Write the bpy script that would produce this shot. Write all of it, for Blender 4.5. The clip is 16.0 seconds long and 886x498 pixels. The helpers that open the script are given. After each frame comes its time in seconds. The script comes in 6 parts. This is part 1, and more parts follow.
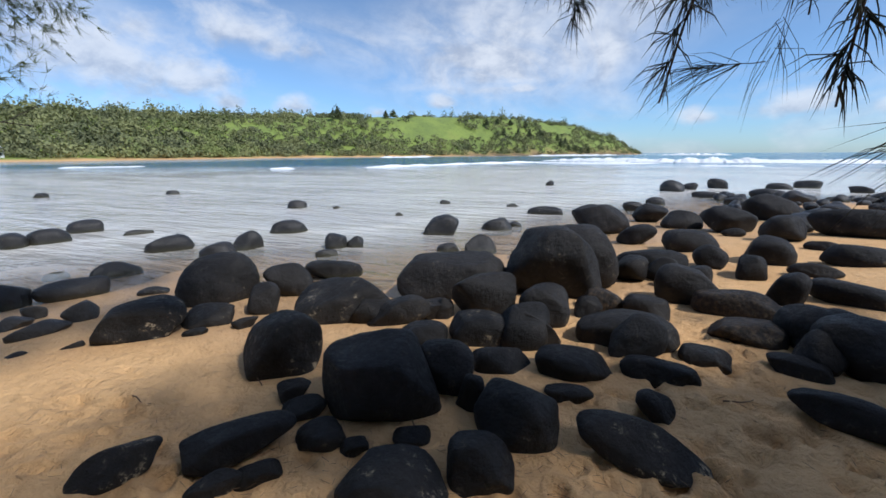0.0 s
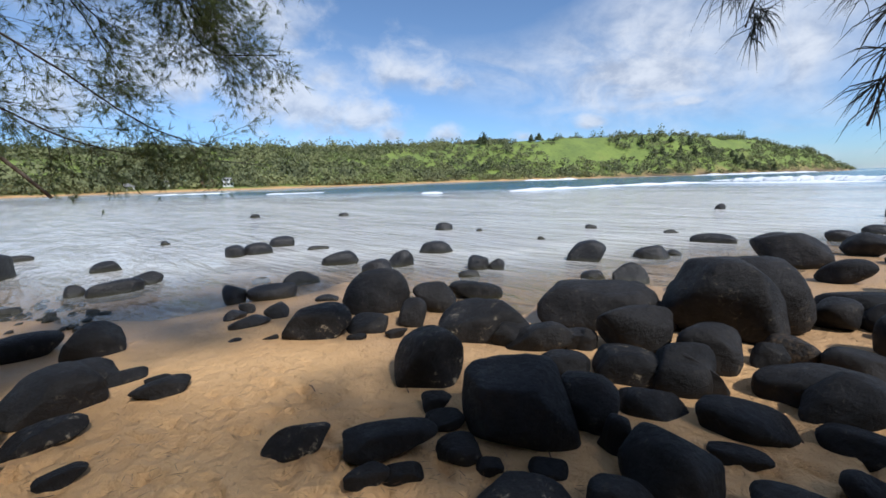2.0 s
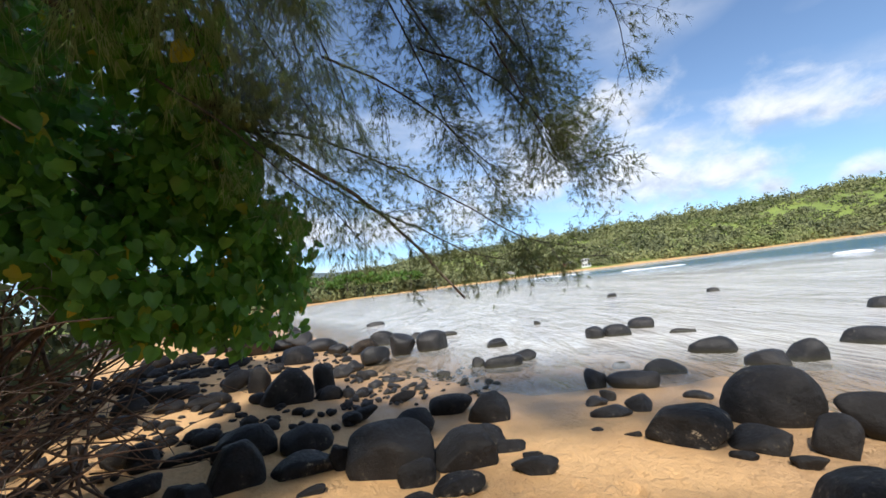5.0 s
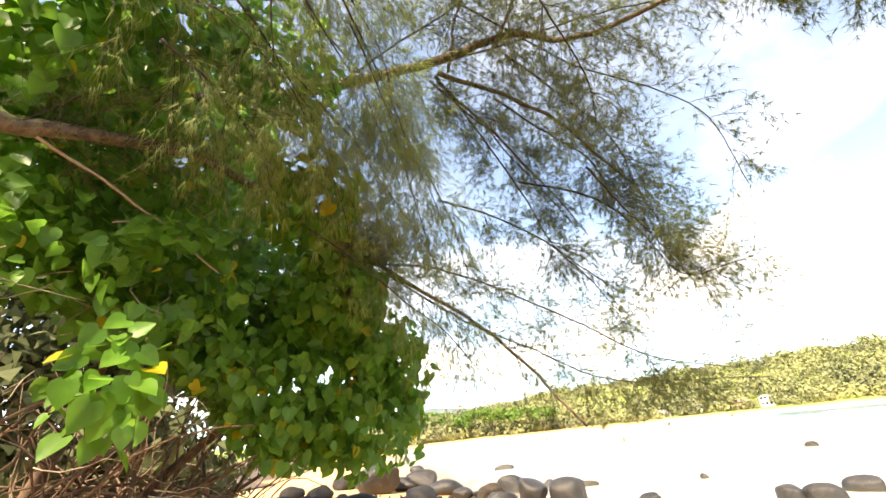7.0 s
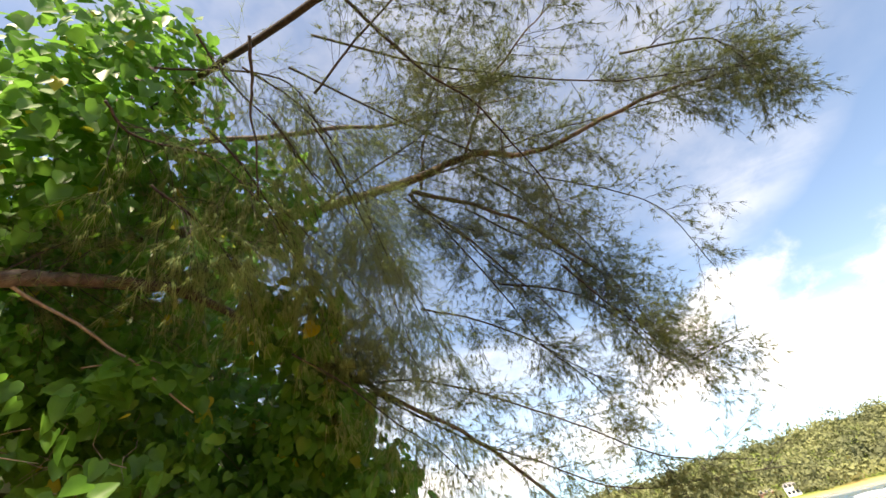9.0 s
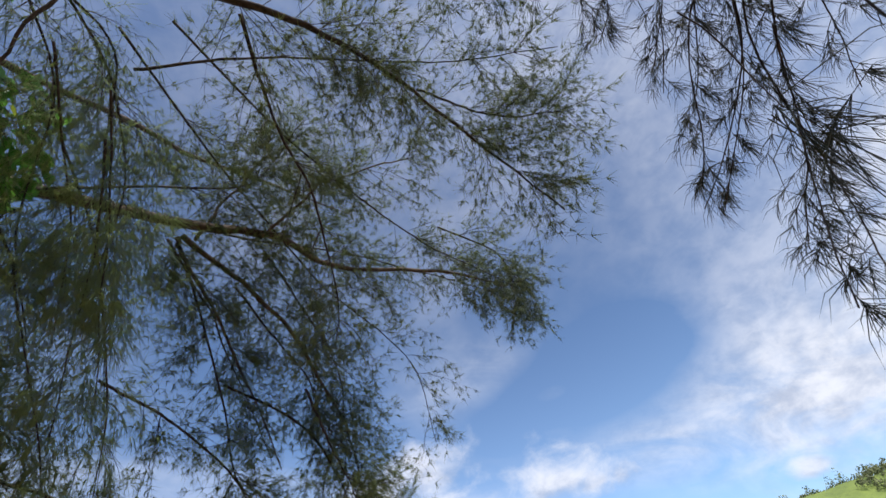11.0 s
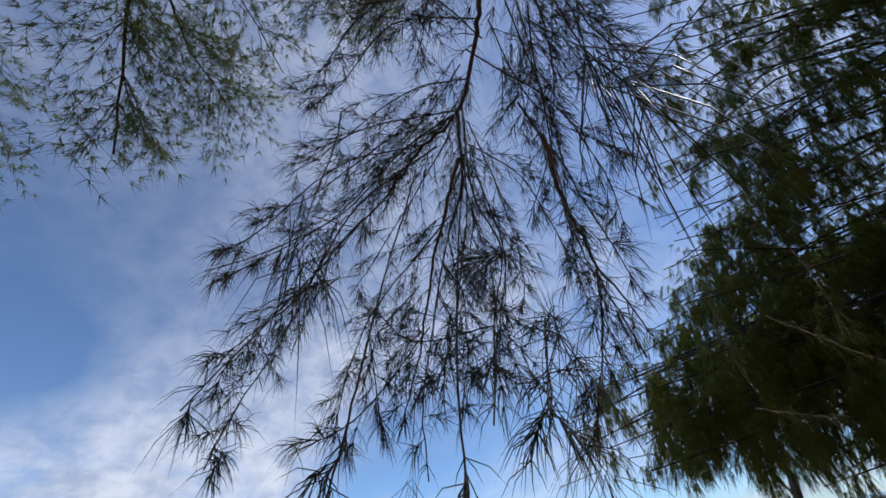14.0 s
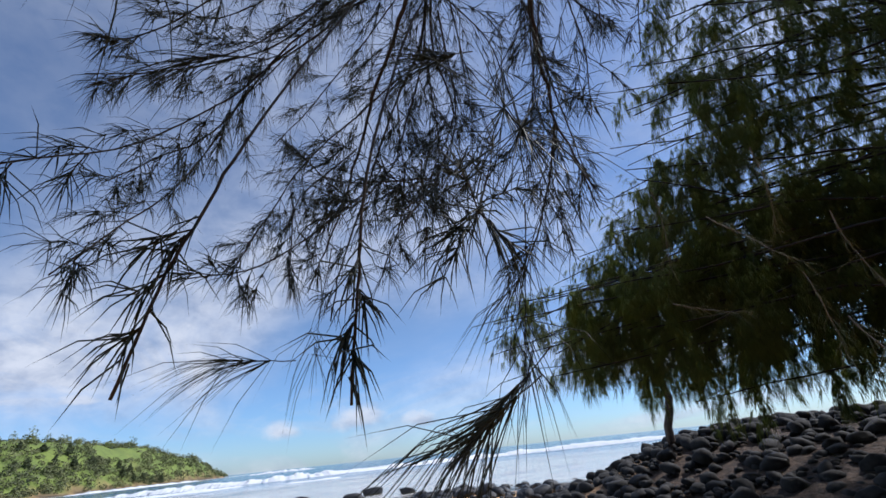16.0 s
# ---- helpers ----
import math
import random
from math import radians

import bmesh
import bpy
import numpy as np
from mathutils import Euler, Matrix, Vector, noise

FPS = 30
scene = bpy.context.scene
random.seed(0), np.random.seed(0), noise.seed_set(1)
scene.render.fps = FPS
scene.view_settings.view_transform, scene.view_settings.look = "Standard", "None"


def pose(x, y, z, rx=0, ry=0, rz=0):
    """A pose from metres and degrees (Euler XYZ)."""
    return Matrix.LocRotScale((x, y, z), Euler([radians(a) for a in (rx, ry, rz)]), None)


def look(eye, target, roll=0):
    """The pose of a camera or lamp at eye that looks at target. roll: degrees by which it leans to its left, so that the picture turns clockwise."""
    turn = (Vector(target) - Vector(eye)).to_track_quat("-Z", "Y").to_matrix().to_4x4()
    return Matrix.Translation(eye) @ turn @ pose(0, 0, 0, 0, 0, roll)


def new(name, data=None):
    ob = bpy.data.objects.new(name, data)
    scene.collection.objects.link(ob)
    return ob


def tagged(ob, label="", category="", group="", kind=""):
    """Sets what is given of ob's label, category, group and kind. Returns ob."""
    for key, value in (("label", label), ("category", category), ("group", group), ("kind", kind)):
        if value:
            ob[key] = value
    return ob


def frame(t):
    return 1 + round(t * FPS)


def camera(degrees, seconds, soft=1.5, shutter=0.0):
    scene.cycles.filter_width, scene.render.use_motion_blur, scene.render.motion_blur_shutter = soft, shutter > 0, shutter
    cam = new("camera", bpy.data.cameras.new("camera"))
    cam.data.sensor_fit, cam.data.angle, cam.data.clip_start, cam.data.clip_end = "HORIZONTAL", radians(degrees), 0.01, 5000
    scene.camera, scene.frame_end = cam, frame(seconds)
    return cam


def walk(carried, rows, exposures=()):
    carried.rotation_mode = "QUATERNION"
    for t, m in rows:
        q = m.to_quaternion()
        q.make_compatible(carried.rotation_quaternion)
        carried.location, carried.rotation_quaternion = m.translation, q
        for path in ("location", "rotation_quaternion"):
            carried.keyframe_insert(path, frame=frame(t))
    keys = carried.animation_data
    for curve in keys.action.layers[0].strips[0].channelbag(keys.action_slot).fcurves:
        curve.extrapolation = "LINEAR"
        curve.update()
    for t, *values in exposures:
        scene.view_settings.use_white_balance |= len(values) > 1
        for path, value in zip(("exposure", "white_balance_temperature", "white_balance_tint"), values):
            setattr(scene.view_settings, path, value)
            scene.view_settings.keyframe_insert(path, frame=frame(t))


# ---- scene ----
cam = camera(94.3, 16.0, soft=1.6)
PATH = [  # seconds; place; yaw to the left, pitch, roll in degrees
    (0, 0.001, 0.003, 1.495, 25.51, -13.02, -0.27),
    (0.5, 0.013, -0.021, 1.508, 29.98, -12.39, -0.26),
    (1, -0.009, -0.038, 1.517, 35.00, -11.49, -0.46),
    (1.5, -0.004, -0.053, 1.520, 40.05, -10.48, -0.75),
    (2, 0.018, -0.065, 1.523, 45.14, -9.56, -1.58),
    (2.5, 0.027, -0.036, 1.528, 50.73, -8.56, -2.80),
    (3, -0.004, -0.008, 1.540, 57.42, -7.29, -4.23),
    (3.5, -0.045, 0.011, 1.563, 65.75, -5.54, -5.39),
    (4, -0.068, 0.001, 1.598, 74.90, -3.06, -6.09),
    (4.5, -0.039, -0.030, 1.632, 83.89, 0.07, -6.43),
    (4.7, 0.014, -0.041, 1.657, 87.37, 1.52, -6.64),
    (6.8, 0.130, 0.134, 1.498, 105.75, 22.32, -5.46),
    (7, 0.133, 0.132, 1.499, 106.50, 24.55, -5.77),
    (7.5, 0.149, 0.128, 1.499, 106.69, 29.81, -7.09),
    (8, 0.172, 0.126, 1.510, 106.32, 33.78, -8.86),
    (8.2, 0.184, 0.125, 1.512, 105.80, 35.18, -9.80),
    (10.3, 0.169, 0.123, 1.580, 80.11, 42.96, -20.31),
    (10.5, 0.145, 0.092, 1.581, 73.11, 43.56, -19.29),
    (11, -0.000, -0.023, 1.642, 53.93, 45.82, -18.64),
    (11.5, -0.042, -0.084, 1.665, 33.55, 48.78, -19.45),
    (12, -0.025, -0.086, 1.615, 16.57, 49.94, -20.71),
    (12.5, -0.033, -0.068, 1.575, 4.05, 48.33, -20.74),
    (13, -0.044, 0.003, 1.593, -5.83, 45.68, -17.95),
    (13.5, -0.027, 0.062, 1.627, -14.01, 41.87, -14.41),
    (14, 0.034, 0.143, 1.622, -20.75, 38.10, -11.10),
    (14.5, 0.115, 0.222, 1.572, -25.30, 35.46, -8.50),
    (15, 0.128, 0.305, 1.491, -28.26, 33.39, -7.89),
    (15.5, 0.150, 0.337, 1.516, -28.41, 29.78, -7.04),
    (16, 0.161, 0.411, 1.506, -27.16, 26.24, -6.02),
]


def aim(x, y, z, yaw, pitch, roll):
    yaw, pitch = radians(yaw), radians(pitch)
    ahead = Vector((-math.sin(yaw) * math.cos(pitch), math.cos(yaw) * math.cos(pitch), math.sin(pitch)))
    return look((x, y, z), Vector((x, y, z)) + ahead, roll)


walk(cam, [(t, aim(*row)) for t, *row in PATH],
     [(0.0, 0.0, 5900, 10), (4.0, 0.0, 5900, 10), (4.7, 0.2, 6100, 10), (6.8, 2.2, 9300, 13), (8.2, 1.9, 9100, 13),
      (10.3, 0.5, 6700, 12), (11.0, 0.28, 6300, 13), (12.0, 0.05, 6000, 13), (16.0, -0.06, 5850, 13)])

# ---- world and sun ----
SUN_AZ, SUN_EL = -100.0, 50.0   # degrees to the left of +y, and up
world = bpy.data.worlds.new("sky")
scene.world = world
world.use_nodes = True
wn, wl = world.node_tree.nodes, world.node_tree.links
wn.clear()


def wnode(kind, **values):
    n = wn.new(kind)
    for k, v in values.items():
        n.inputs[k].default_value = v
    return n


def wmath(op, a, b=None, clamp=False):
    n = wn.new("ShaderNodeMath")
    n.operation, n.use_clamp = op, clamp
    for i, v in enumerate((a, b)):
        if v is None:
            continue
        if isinstance(v, (int, float)):
            n.inputs[i].default_value = v
        else:
            wl.new(v, n.inputs[i])
    return n.outputs[0]


sky = wn.new("ShaderNodeTexSky")
sky.sky_type, sky.sun_disc = "NISHITA", False
sky.sun_elevation, sky.sun_rotation = radians(SUN_EL), radians(-SUN_AZ)
sky.air_density, sky.dust_density, sky.ozone_density = 1.0, 0.3, 3.1
geo = wn.new("ShaderNodeTexCoord")
sep = wn.new("ShaderNodeSeparateXYZ")
wl.new(geo.outputs["Generated"], sep.inputs[0])
dx, dy, dz = sep.outputs
lift = wmath("ADD", wmath("MAXIMUM", dz, 0.0), 0.16)
flat = wn.new("ShaderNodeCombineXYZ")
wl.new(wmath("DIVIDE", dx, lift), flat.inputs[0])
wl.new(wmath("DIVIDE", dy, lift), flat.inputs[1])


def cloud_noise(scale, detail, rough, distort, offset, stretch=(1, 1, 1), turn=0.0):
    mp = wn.new("ShaderNodeMapping")
    mp.inputs["Location"].default_value, mp.inputs["Scale"].default_value = offset, stretch
    mp.inputs["Rotation"].default_value = (0, 0, radians(turn))
    wl.new(flat.outputs[0], mp.inputs[0])
    n = wnode("ShaderNodeTexNoise", Scale=scale, Detail=detail, Roughness=rough, Distortion=distort)
    wl.new(mp.outputs[0], n.inputs["Vector"])
    return n.outputs["Fac"]


def wramp(value, lo, hi):
    n = wn.new("ShaderNodeMapRange")
    n.interpolation_type = "SMOOTHSTEP"
    n.inputs["From Min"].default_value, n.inputs["From Max"].default_value = lo, hi
    wl.new(value, n.inputs["Value"])
    return n.outputs[0]


def side_and_up(az, el):
    """Unit vectors to a direction of the sky, given in degrees, to its right and upwards from it."""
    az, el = radians(az), radians(el)
    ahead = Vector((-math.sin(az) * math.cos(el), math.cos(az) * math.cos(el), math.sin(el)))
    right = Vector((math.cos(az), math.sin(az), 0))
    return ahead, right, right.cross(ahead)


def wdot(v):
    n = wn.new("ShaderNodeVectorMath")
    n.operation = "DOT_PRODUCT"
    n.inputs[1].default_value = v
    wl.new(geo.outputs["Generated"], n.inputs[0])
    return n.outputs["Value"]


def oval(az, el, wide, high, flat_base=1.0):
    """1 in the middle of an oval stretch of sky, 0 on its rim, below 0 outside; and the height within it from -1 to 1."""
    ahead, right, up = side_and_up(az, el)
    u = wmath("MULTIPLY", wdot(right), 1 / math.sin(radians(wide)))
    v = wmath("MULTIPLY", wdot(up), 1 / math.sin(radians(high)))
    w = wmath("MAXIMUM", v, wmath("MULTIPLY", v, -flat_base))
    r = wmath("SQRT", wmath("ADD", wmath("MULTIPLY", u, u), wmath("MULTIPLY", w, w)))
    behind = wmath("MULTIPLY", wmath("LESS_THAN", wdot(ahead), 0.2), 9.0)
    return wmath("SUBTRACT", 1.0, wmath("ADD", r, behind)), v


def sky_noise(scale, detail, rough, distort, offset):
    """Noise on the dome itself, flattened towards the horizon."""
    mp = wn.new("ShaderNodeMapping")
    mp.inputs["Location"].default_value, mp.inputs["Scale"].default_value = offset, (1, 1, 1.5)
    wl.new(geo.outputs["Generated"], mp.inputs[0])
    n = wnode("ShaderNodeTexNoise", Scale=scale, Detail=detail, Roughness=rough, Distortion=distort)
    wl.new(mp.outputs[0], n.inputs["Vector"])
    return n.outputs["Fac"]


streaks = cloud_noise(0.62, 7, 0.55, 0.8, (4.1, 1.7, 0), (1.0, 0.45, 1), 24)
wisps = cloud_noise(1.9, 7, 0.6, 0.9, (2.7, 8.4, 0), (1.0, 0.5, 1), 30)
veil = wmath("MULTIPLY", wramp(streaks, 0.38, 0.72), 0.62)          # thin high streaks
for az, el, wide, high, much in ((18, 13, 26, 7.5, 0.8), (40, 14, 12, 4, 0.35), (6, 23, 20, 7, 0.45), (45, 23, 6, 2.2, 0.4), (57, 27, 13, 8, 0.35),
                                 (22, 8, 14, 5, 0.3), (-38, 27, 20, 13, 0.6), (-75, 38, 30, 20, 0.5), (37, 24, 15, 6.0, -0.55),
                                 (54, 23, 9, 6, -0.3), (-10, 6, 18, 7, -0.3)):
    veil = wmath("ADD", veil, wmath("MULTIPLY", wmath("MULTIPLY", wramp(oval(az, el, wide, high)[0], -0.15, 0.9), much), wramp(wisps, 0.25, 0.68)))
veil = wmath("MINIMUM", wmath("MAXIMUM", veil, 0.0), 0.9)
billow = sky_noise(11.0, 8, 0.6, 0.2, (1.3, 5.2, 0))
heaps, height_in = None, None
for az, el, wide, high in ((64, 9.5, 14, 8), (76, 12, 11, 8), (56, 8, 8, 5), (87, 8, 8, 6), (98, 8, 9, 6), (109, 8, 10, 6), (66, 18.5, 7, 5), (72, 17, 6, 4),
                           (50.5, 13.6, 7.5, 5.0), (45, 12.3, 7, 3.0), (52, 6.0, 2.6, 2.2), (44.4, 5.8, 3.2, 1.8), (25.8, 6.6, 3.2, 2.0), (14.7, 8.1, 3.2, 1.3),
                           (34, 5.3, 2.4, 1.2), (-5, 3.9, 3.0, 1.7), (-14.5, 4.6, 4.2, 2.4), (-22, 4.0, 4.0, 1.8), (49, 13.5, 8, 3.0), (-55, 7, 8, 5)):
    one, v = oval(az, el, wide, high, 1.8)
    heaps = one if heaps is None else wmath("MAXIMUM", heaps, one)
    lift_here = wmath("MULTIPLY", wramp(one, -0.1, 0.5), v)
    height_in = lift_here if height_in is None else wmath("ADD", height_in, lift_here)
body = wmath("ADD", heaps, wmath("MULTIPLY", wmath("SUBTRACT", billow, 0.5), 1.9))
puffs = wramp(body, -0.10, 0.95)
# bright tops, grey bases
grey = wramp(wmath("ADD", wmath("MULTIPLY", height_in, 0.42), wmath("MULTIPLY", wmath("SUBTRACT", sky_noise(16, 6, 0.6, 0.2, (7.3, 2.2, 0)), 0.5), 1.6)), -0.42, 0.30)
cover = wmath("MAXIMUM", veil, wmath("MULTIPLY", puffs, 0.84), True)
lit = wn.new("ShaderNodeMix")
lit.data_type = "RGBA"
lit.inputs["A"].default_value, lit.inputs["B"].default_value = (3.5, 3.9, 4.7, 1), (6.5, 6.6, 6.8, 1)
wl.new(grey, lit.inputs["Factor"])
both = wn.new("ShaderNodeMix")
both.data_type = "RGBA"
wl.new(cover, both.inputs["Factor"])
tint = wn.new("ShaderNodeMix")
tint.data_type, tint.blend_type = "RGBA", "MULTIPLY"
tint.inputs["Factor"].default_value = 1.0
blue = wn.new("ShaderNodeMix")
blue.data_type = "RGBA"
blue.inputs["A"].default_value, blue.inputs["B"].default_value = (0.68, 0.89, 1.16, 1), (0.97, 1.0, 1.03, 1)
wl.new(wramp(dz, 0.0, 0.32), blue.inputs["Factor"])
wl.new(blue.outputs["Result"], tint.inputs["B"])
wl.new(sky.outputs[0], tint.inputs["A"])
wl.new(tint.outputs["Result"], both.inputs["A"])
wl.new(lit.outputs["Result"], both.inputs["B"])
back = wnode("ShaderNodeBackground", Strength=0.125)
wl.new(both.outputs["Result"], back.inputs["Color"])
wout = wn.new("ShaderNodeOutputWorld")
wl.new(back.outputs[0], wout.inputs[0])

sun = bpy.data.lights.new("sun", "SUN")
sun.energy, sun.angle, sun.color = 4.0, radians(4.0), (1.0, 0.94, 0.85)
sun_ob = new("sun", sun)
a, e = radians(SUN_AZ), radians(SUN_EL)
sun_ob.matrix_world = look((-60 * math.sin(a) * math.cos(e), 60 * math.cos(a) * math.cos(e), 60 * math.sin(e)), (0, 0, 0))


# ---- materials ----
class Mat:
    """A small writer of node materials on object or world coordinates."""

    def __init__(self, name):
        self.m = bpy.data.materials.new(name)
        self.m.use_nodes = True
        self.n, self.l = self.m.node_tree.nodes, self.m.node_tree.links
        self.b = self.n["Principled BSDF"]
        self.pos = self.n.new("ShaderNodeNewGeometry").outputs["Position"]

    def noise(self, scale, detail=6, rough=0.6, distort=0.0, stretch=None, vec=None, turn=0.0):
        v = vec or self.pos
        if stretch:
            mp = self.n.new("ShaderNodeMapping")
            mp.inputs["Scale"].default_value, mp.inputs["Rotation"].default_value = stretch, (0, 0, radians(turn))
            mp.vector_type = "POINT"
            self.l.new(v, mp.inputs[0])
            v = mp.outputs[0]
        n = self.n.new("ShaderNodeTexNoise")
        for k, val in (("Scale", scale), ("Detail", detail), ("Roughness", rough), ("Distortion", distort)):
            n.inputs[k].default_value = val
        self.l.new(v, n.inputs["Vector"])
        return n.outputs["Fac"]

    def cells(self, scale, feature="F1"):
        n = self.n.new("ShaderNodeTexVoronoi")
        n.feature = feature
        n.inputs["Scale"].default_value = scale
        self.l.new(self.pos, n.inputs["Vector"])
        return n.outputs["Distance"]

    def span(self, value, lo, hi, a=0.0, b=1.0):
        n = self.n.new("ShaderNodeMapRange")
        n.interpolation_type = "SMOOTHSTEP"
        for k, v in (("From Min", lo), ("From Max", hi), ("To Min", a), ("To Max", b)):
            n.inputs[k].default_value = v
        self.l.new(value, n.inputs["Value"])
        return n.outputs[0]

    def math(self, op, a, b=0.0):
        n = self.n.new("ShaderNodeMath")
        n.operation = op
        for i, v in enumerate((a, b)):
            if isinstance(v, (int, float)):
                n.inputs[i].default_value = v
            else:
                self.l.new(v, n.inputs[i])
        return n.outputs[0]

    def mix(self, fac, a, b):
        n = self.n.new("ShaderNodeMix")
        n.data_type = "RGBA"
        for k, v in (("Factor", fac), ("A", a), ("B", b)):
            if isinstance(v, (tuple, float, int)):
                n.inputs[k].default_value = (*v, 1) if isinstance(v, tuple) else v
            else:
                self.l.new(v, n.inputs[k])
        return n.outputs["Result"]

    def bump(self, *heights):
        last = None
        for value, strength, dist in heights:
            n = self.n.new("ShaderNodeBump")
            n.inputs["Strength"].default_value, n.inputs["Distance"].default_value = strength, dist
            self.l.new(value, n.inputs["Height"])
            if last:
                self.l.new(last, n.inputs["Normal"])
            last = n.outputs[0]
        self.l.new(last, self.b.inputs["Normal"])
        return last

    def set(self, **values):
        for k, v in values.items():
            k = k.replace("_", " ")
            if isinstance(v, (tuple, float, int)):
                self.b.inputs[k].default_value = (*v, 1) if isinstance(v, tuple) else v
            else:
                self.l.new(v, self.b.inputs[k])
        return self

    def random(self, island=False):
        if island:
            return self.n.new("ShaderNodeNewGeometry").outputs["Random Per Island"]
        return self.n.new("ShaderNodeObjectInfo").outputs["Random"]

    def attr(self, name):
        n = self.n.new("ShaderNodeAttribute")
        n.attribute_name = name
        return n.outputs["Fac"]

    def z(self):
        n = self.n.new("ShaderNodeSeparateXYZ")
        self.l.new(self.pos, n.inputs[0])
        return n.outputs[2]


def land_material():
    """Sand by the water, soil under the bushes, grass and scrub on the hills: chosen by the attributes that the terrain carries."""
    m = Mat("land")
    big, fine, grain = m.noise(0.9, 5), m.noise(14, 6), m.noise(420, 3, 0.7)
    sand = m.mix(m.span(big, 0.3, 0.7), (0.66, 0.385, 0.165), (0.78, 0.48, 0.220))
    sand = m.mix(m.span(grain, 0.4, 0.75, 0, 0.5), sand, (0.46, 0.26, 0.115))
    sand = m.mix(m.span(m.noise(5, 8, 0.7), 0.56, 0.70, 0, 0.35), sand, (0.34, 0.20, 0.10))
    wet = m.span(m.math("ADD", m.z(), m.math("MULTIPLY", big, 0.12)), -0.10, -0.30)
    sand = m.mix(m.math("MULTIPLY", wet, 0.6), sand, (0.38, 0.25, 0.145))
    soil = m.mix(m.span(fine, 0.35, 0.65), (0.045, 0.030, 0.021), (0.115, 0.075, 0.050))
    land = m.mix(m.attr("soil"), sand, soil)
    grass = m.mix(m.span(m.noise(0.06, 6, 0.65), 0.35, 0.68), (0.215, 0.275, 0.055), (0.145, 0.195, 0.046))
    grass = m.mix(m.span(m.noise(0.4, 5, 0.7), 0.52, 0.70, 0, 0.7), grass, (0.085, 0.11, 0.035))
    grass = m.mix(m.span(m.noise(0.02, 3), 0.60, 0.70, 0, 0.35), grass, (0.27, 0.26, 0.07))
    land = m.mix(m.attr("hill"), land, grass)
    land = m.mix(m.attr("cliff"), land, m.mix(m.span(m.noise(0.3, 6), 0.4, 0.6), (0.03, 0.028, 0.022), (0.10, 0.085, 0.05)))
    m.set(Base_Color=land, Roughness=m.span(wet, 0, 1, 0.92, 0.45))
    m.bump((m.noise(3.2, 5, 0.55), 0.7, 0.07), (m.noise(8, 5, 0.65, 0.9), 0.9, 0.06), (m.noise(17, 5, 0.6, 1.2), 0.8, 0.025), (fine, 0.6, 0.02), (m.noise(34, 5, 0.7), 0.3, 0.008), (grain, 0.4, 0.003))
    return m.m


def rock_material(name, lichen=0.0, brown=0.0, wet=0.0):
    m = Mat(name)
    obj = m.n.new("ShaderNodeTexCoord").outputs["Object"]
    rnd = m.random()
    coarse, fine, pits = m.noise(3.5, 6, vec=obj), m.noise(26, 7, 0.7, vec=obj), m.cells(60)
    col = m.mix(m.span(coarse, 0.35, 0.7), (0.0085, 0.0080, 0.0078), (0.027, 0.0255, 0.0248))
    col = m.mix(m.span(fine, 0.52, 0.75, 0, 0.5), col, (0.052, 0.048, 0.046))
    col = m.mix(m.span(rnd, 0, 1, 0, 0.3), col, (0.034, 0.030, 0.028))
    dust = m.math("MULTIPLY", m.span(m.noise(16, 9, 0.8, vec=obj), 0.56 - 0.03 * lichen, 0.63), m.span(m.noise(3.0, 4, 0.6, vec=obj), 0.47, 0.60))
    col = m.mix(m.math("MULTIPLY", dust, 0.22 + 0.7 * lichen), col, (0.46, 0.38, 0.26))
    if brown:
        col = m.mix(m.span(m.noise(24, 6, 0.7, vec=obj), 0.40, 0.70, 0, 0.6), col, (0.125, 0.085, 0.05))
    band = m.span(m.math("ADD", m.z(), m.math("MULTIPLY", coarse, 0.10)), -0.24, -0.36)
    col = m.mix(m.math("MULTIPLY", band, 0.55), col, (0.055, 0.05, 0.02))
    m.set(Base_Color=col, Roughness=m.span(fine, 0.3, 0.7, 0.36 if wet else 0.50, 0.60 if wet else 0.78), Specular_IOR_Level=0.5 if wet else 0.20)
    m.bump((coarse, 0.6, 0.05), (m.noise(9, 6, 0.6, 0.4, vec=obj), 0.6, 0.04), (fine, 0.8, 0.02), (m.span(pits, 0.0, 0.35), 0.5, 0.005), (m.noise(90, 4, 0.7, vec=obj), 0.45, 0.006))
    return m.m


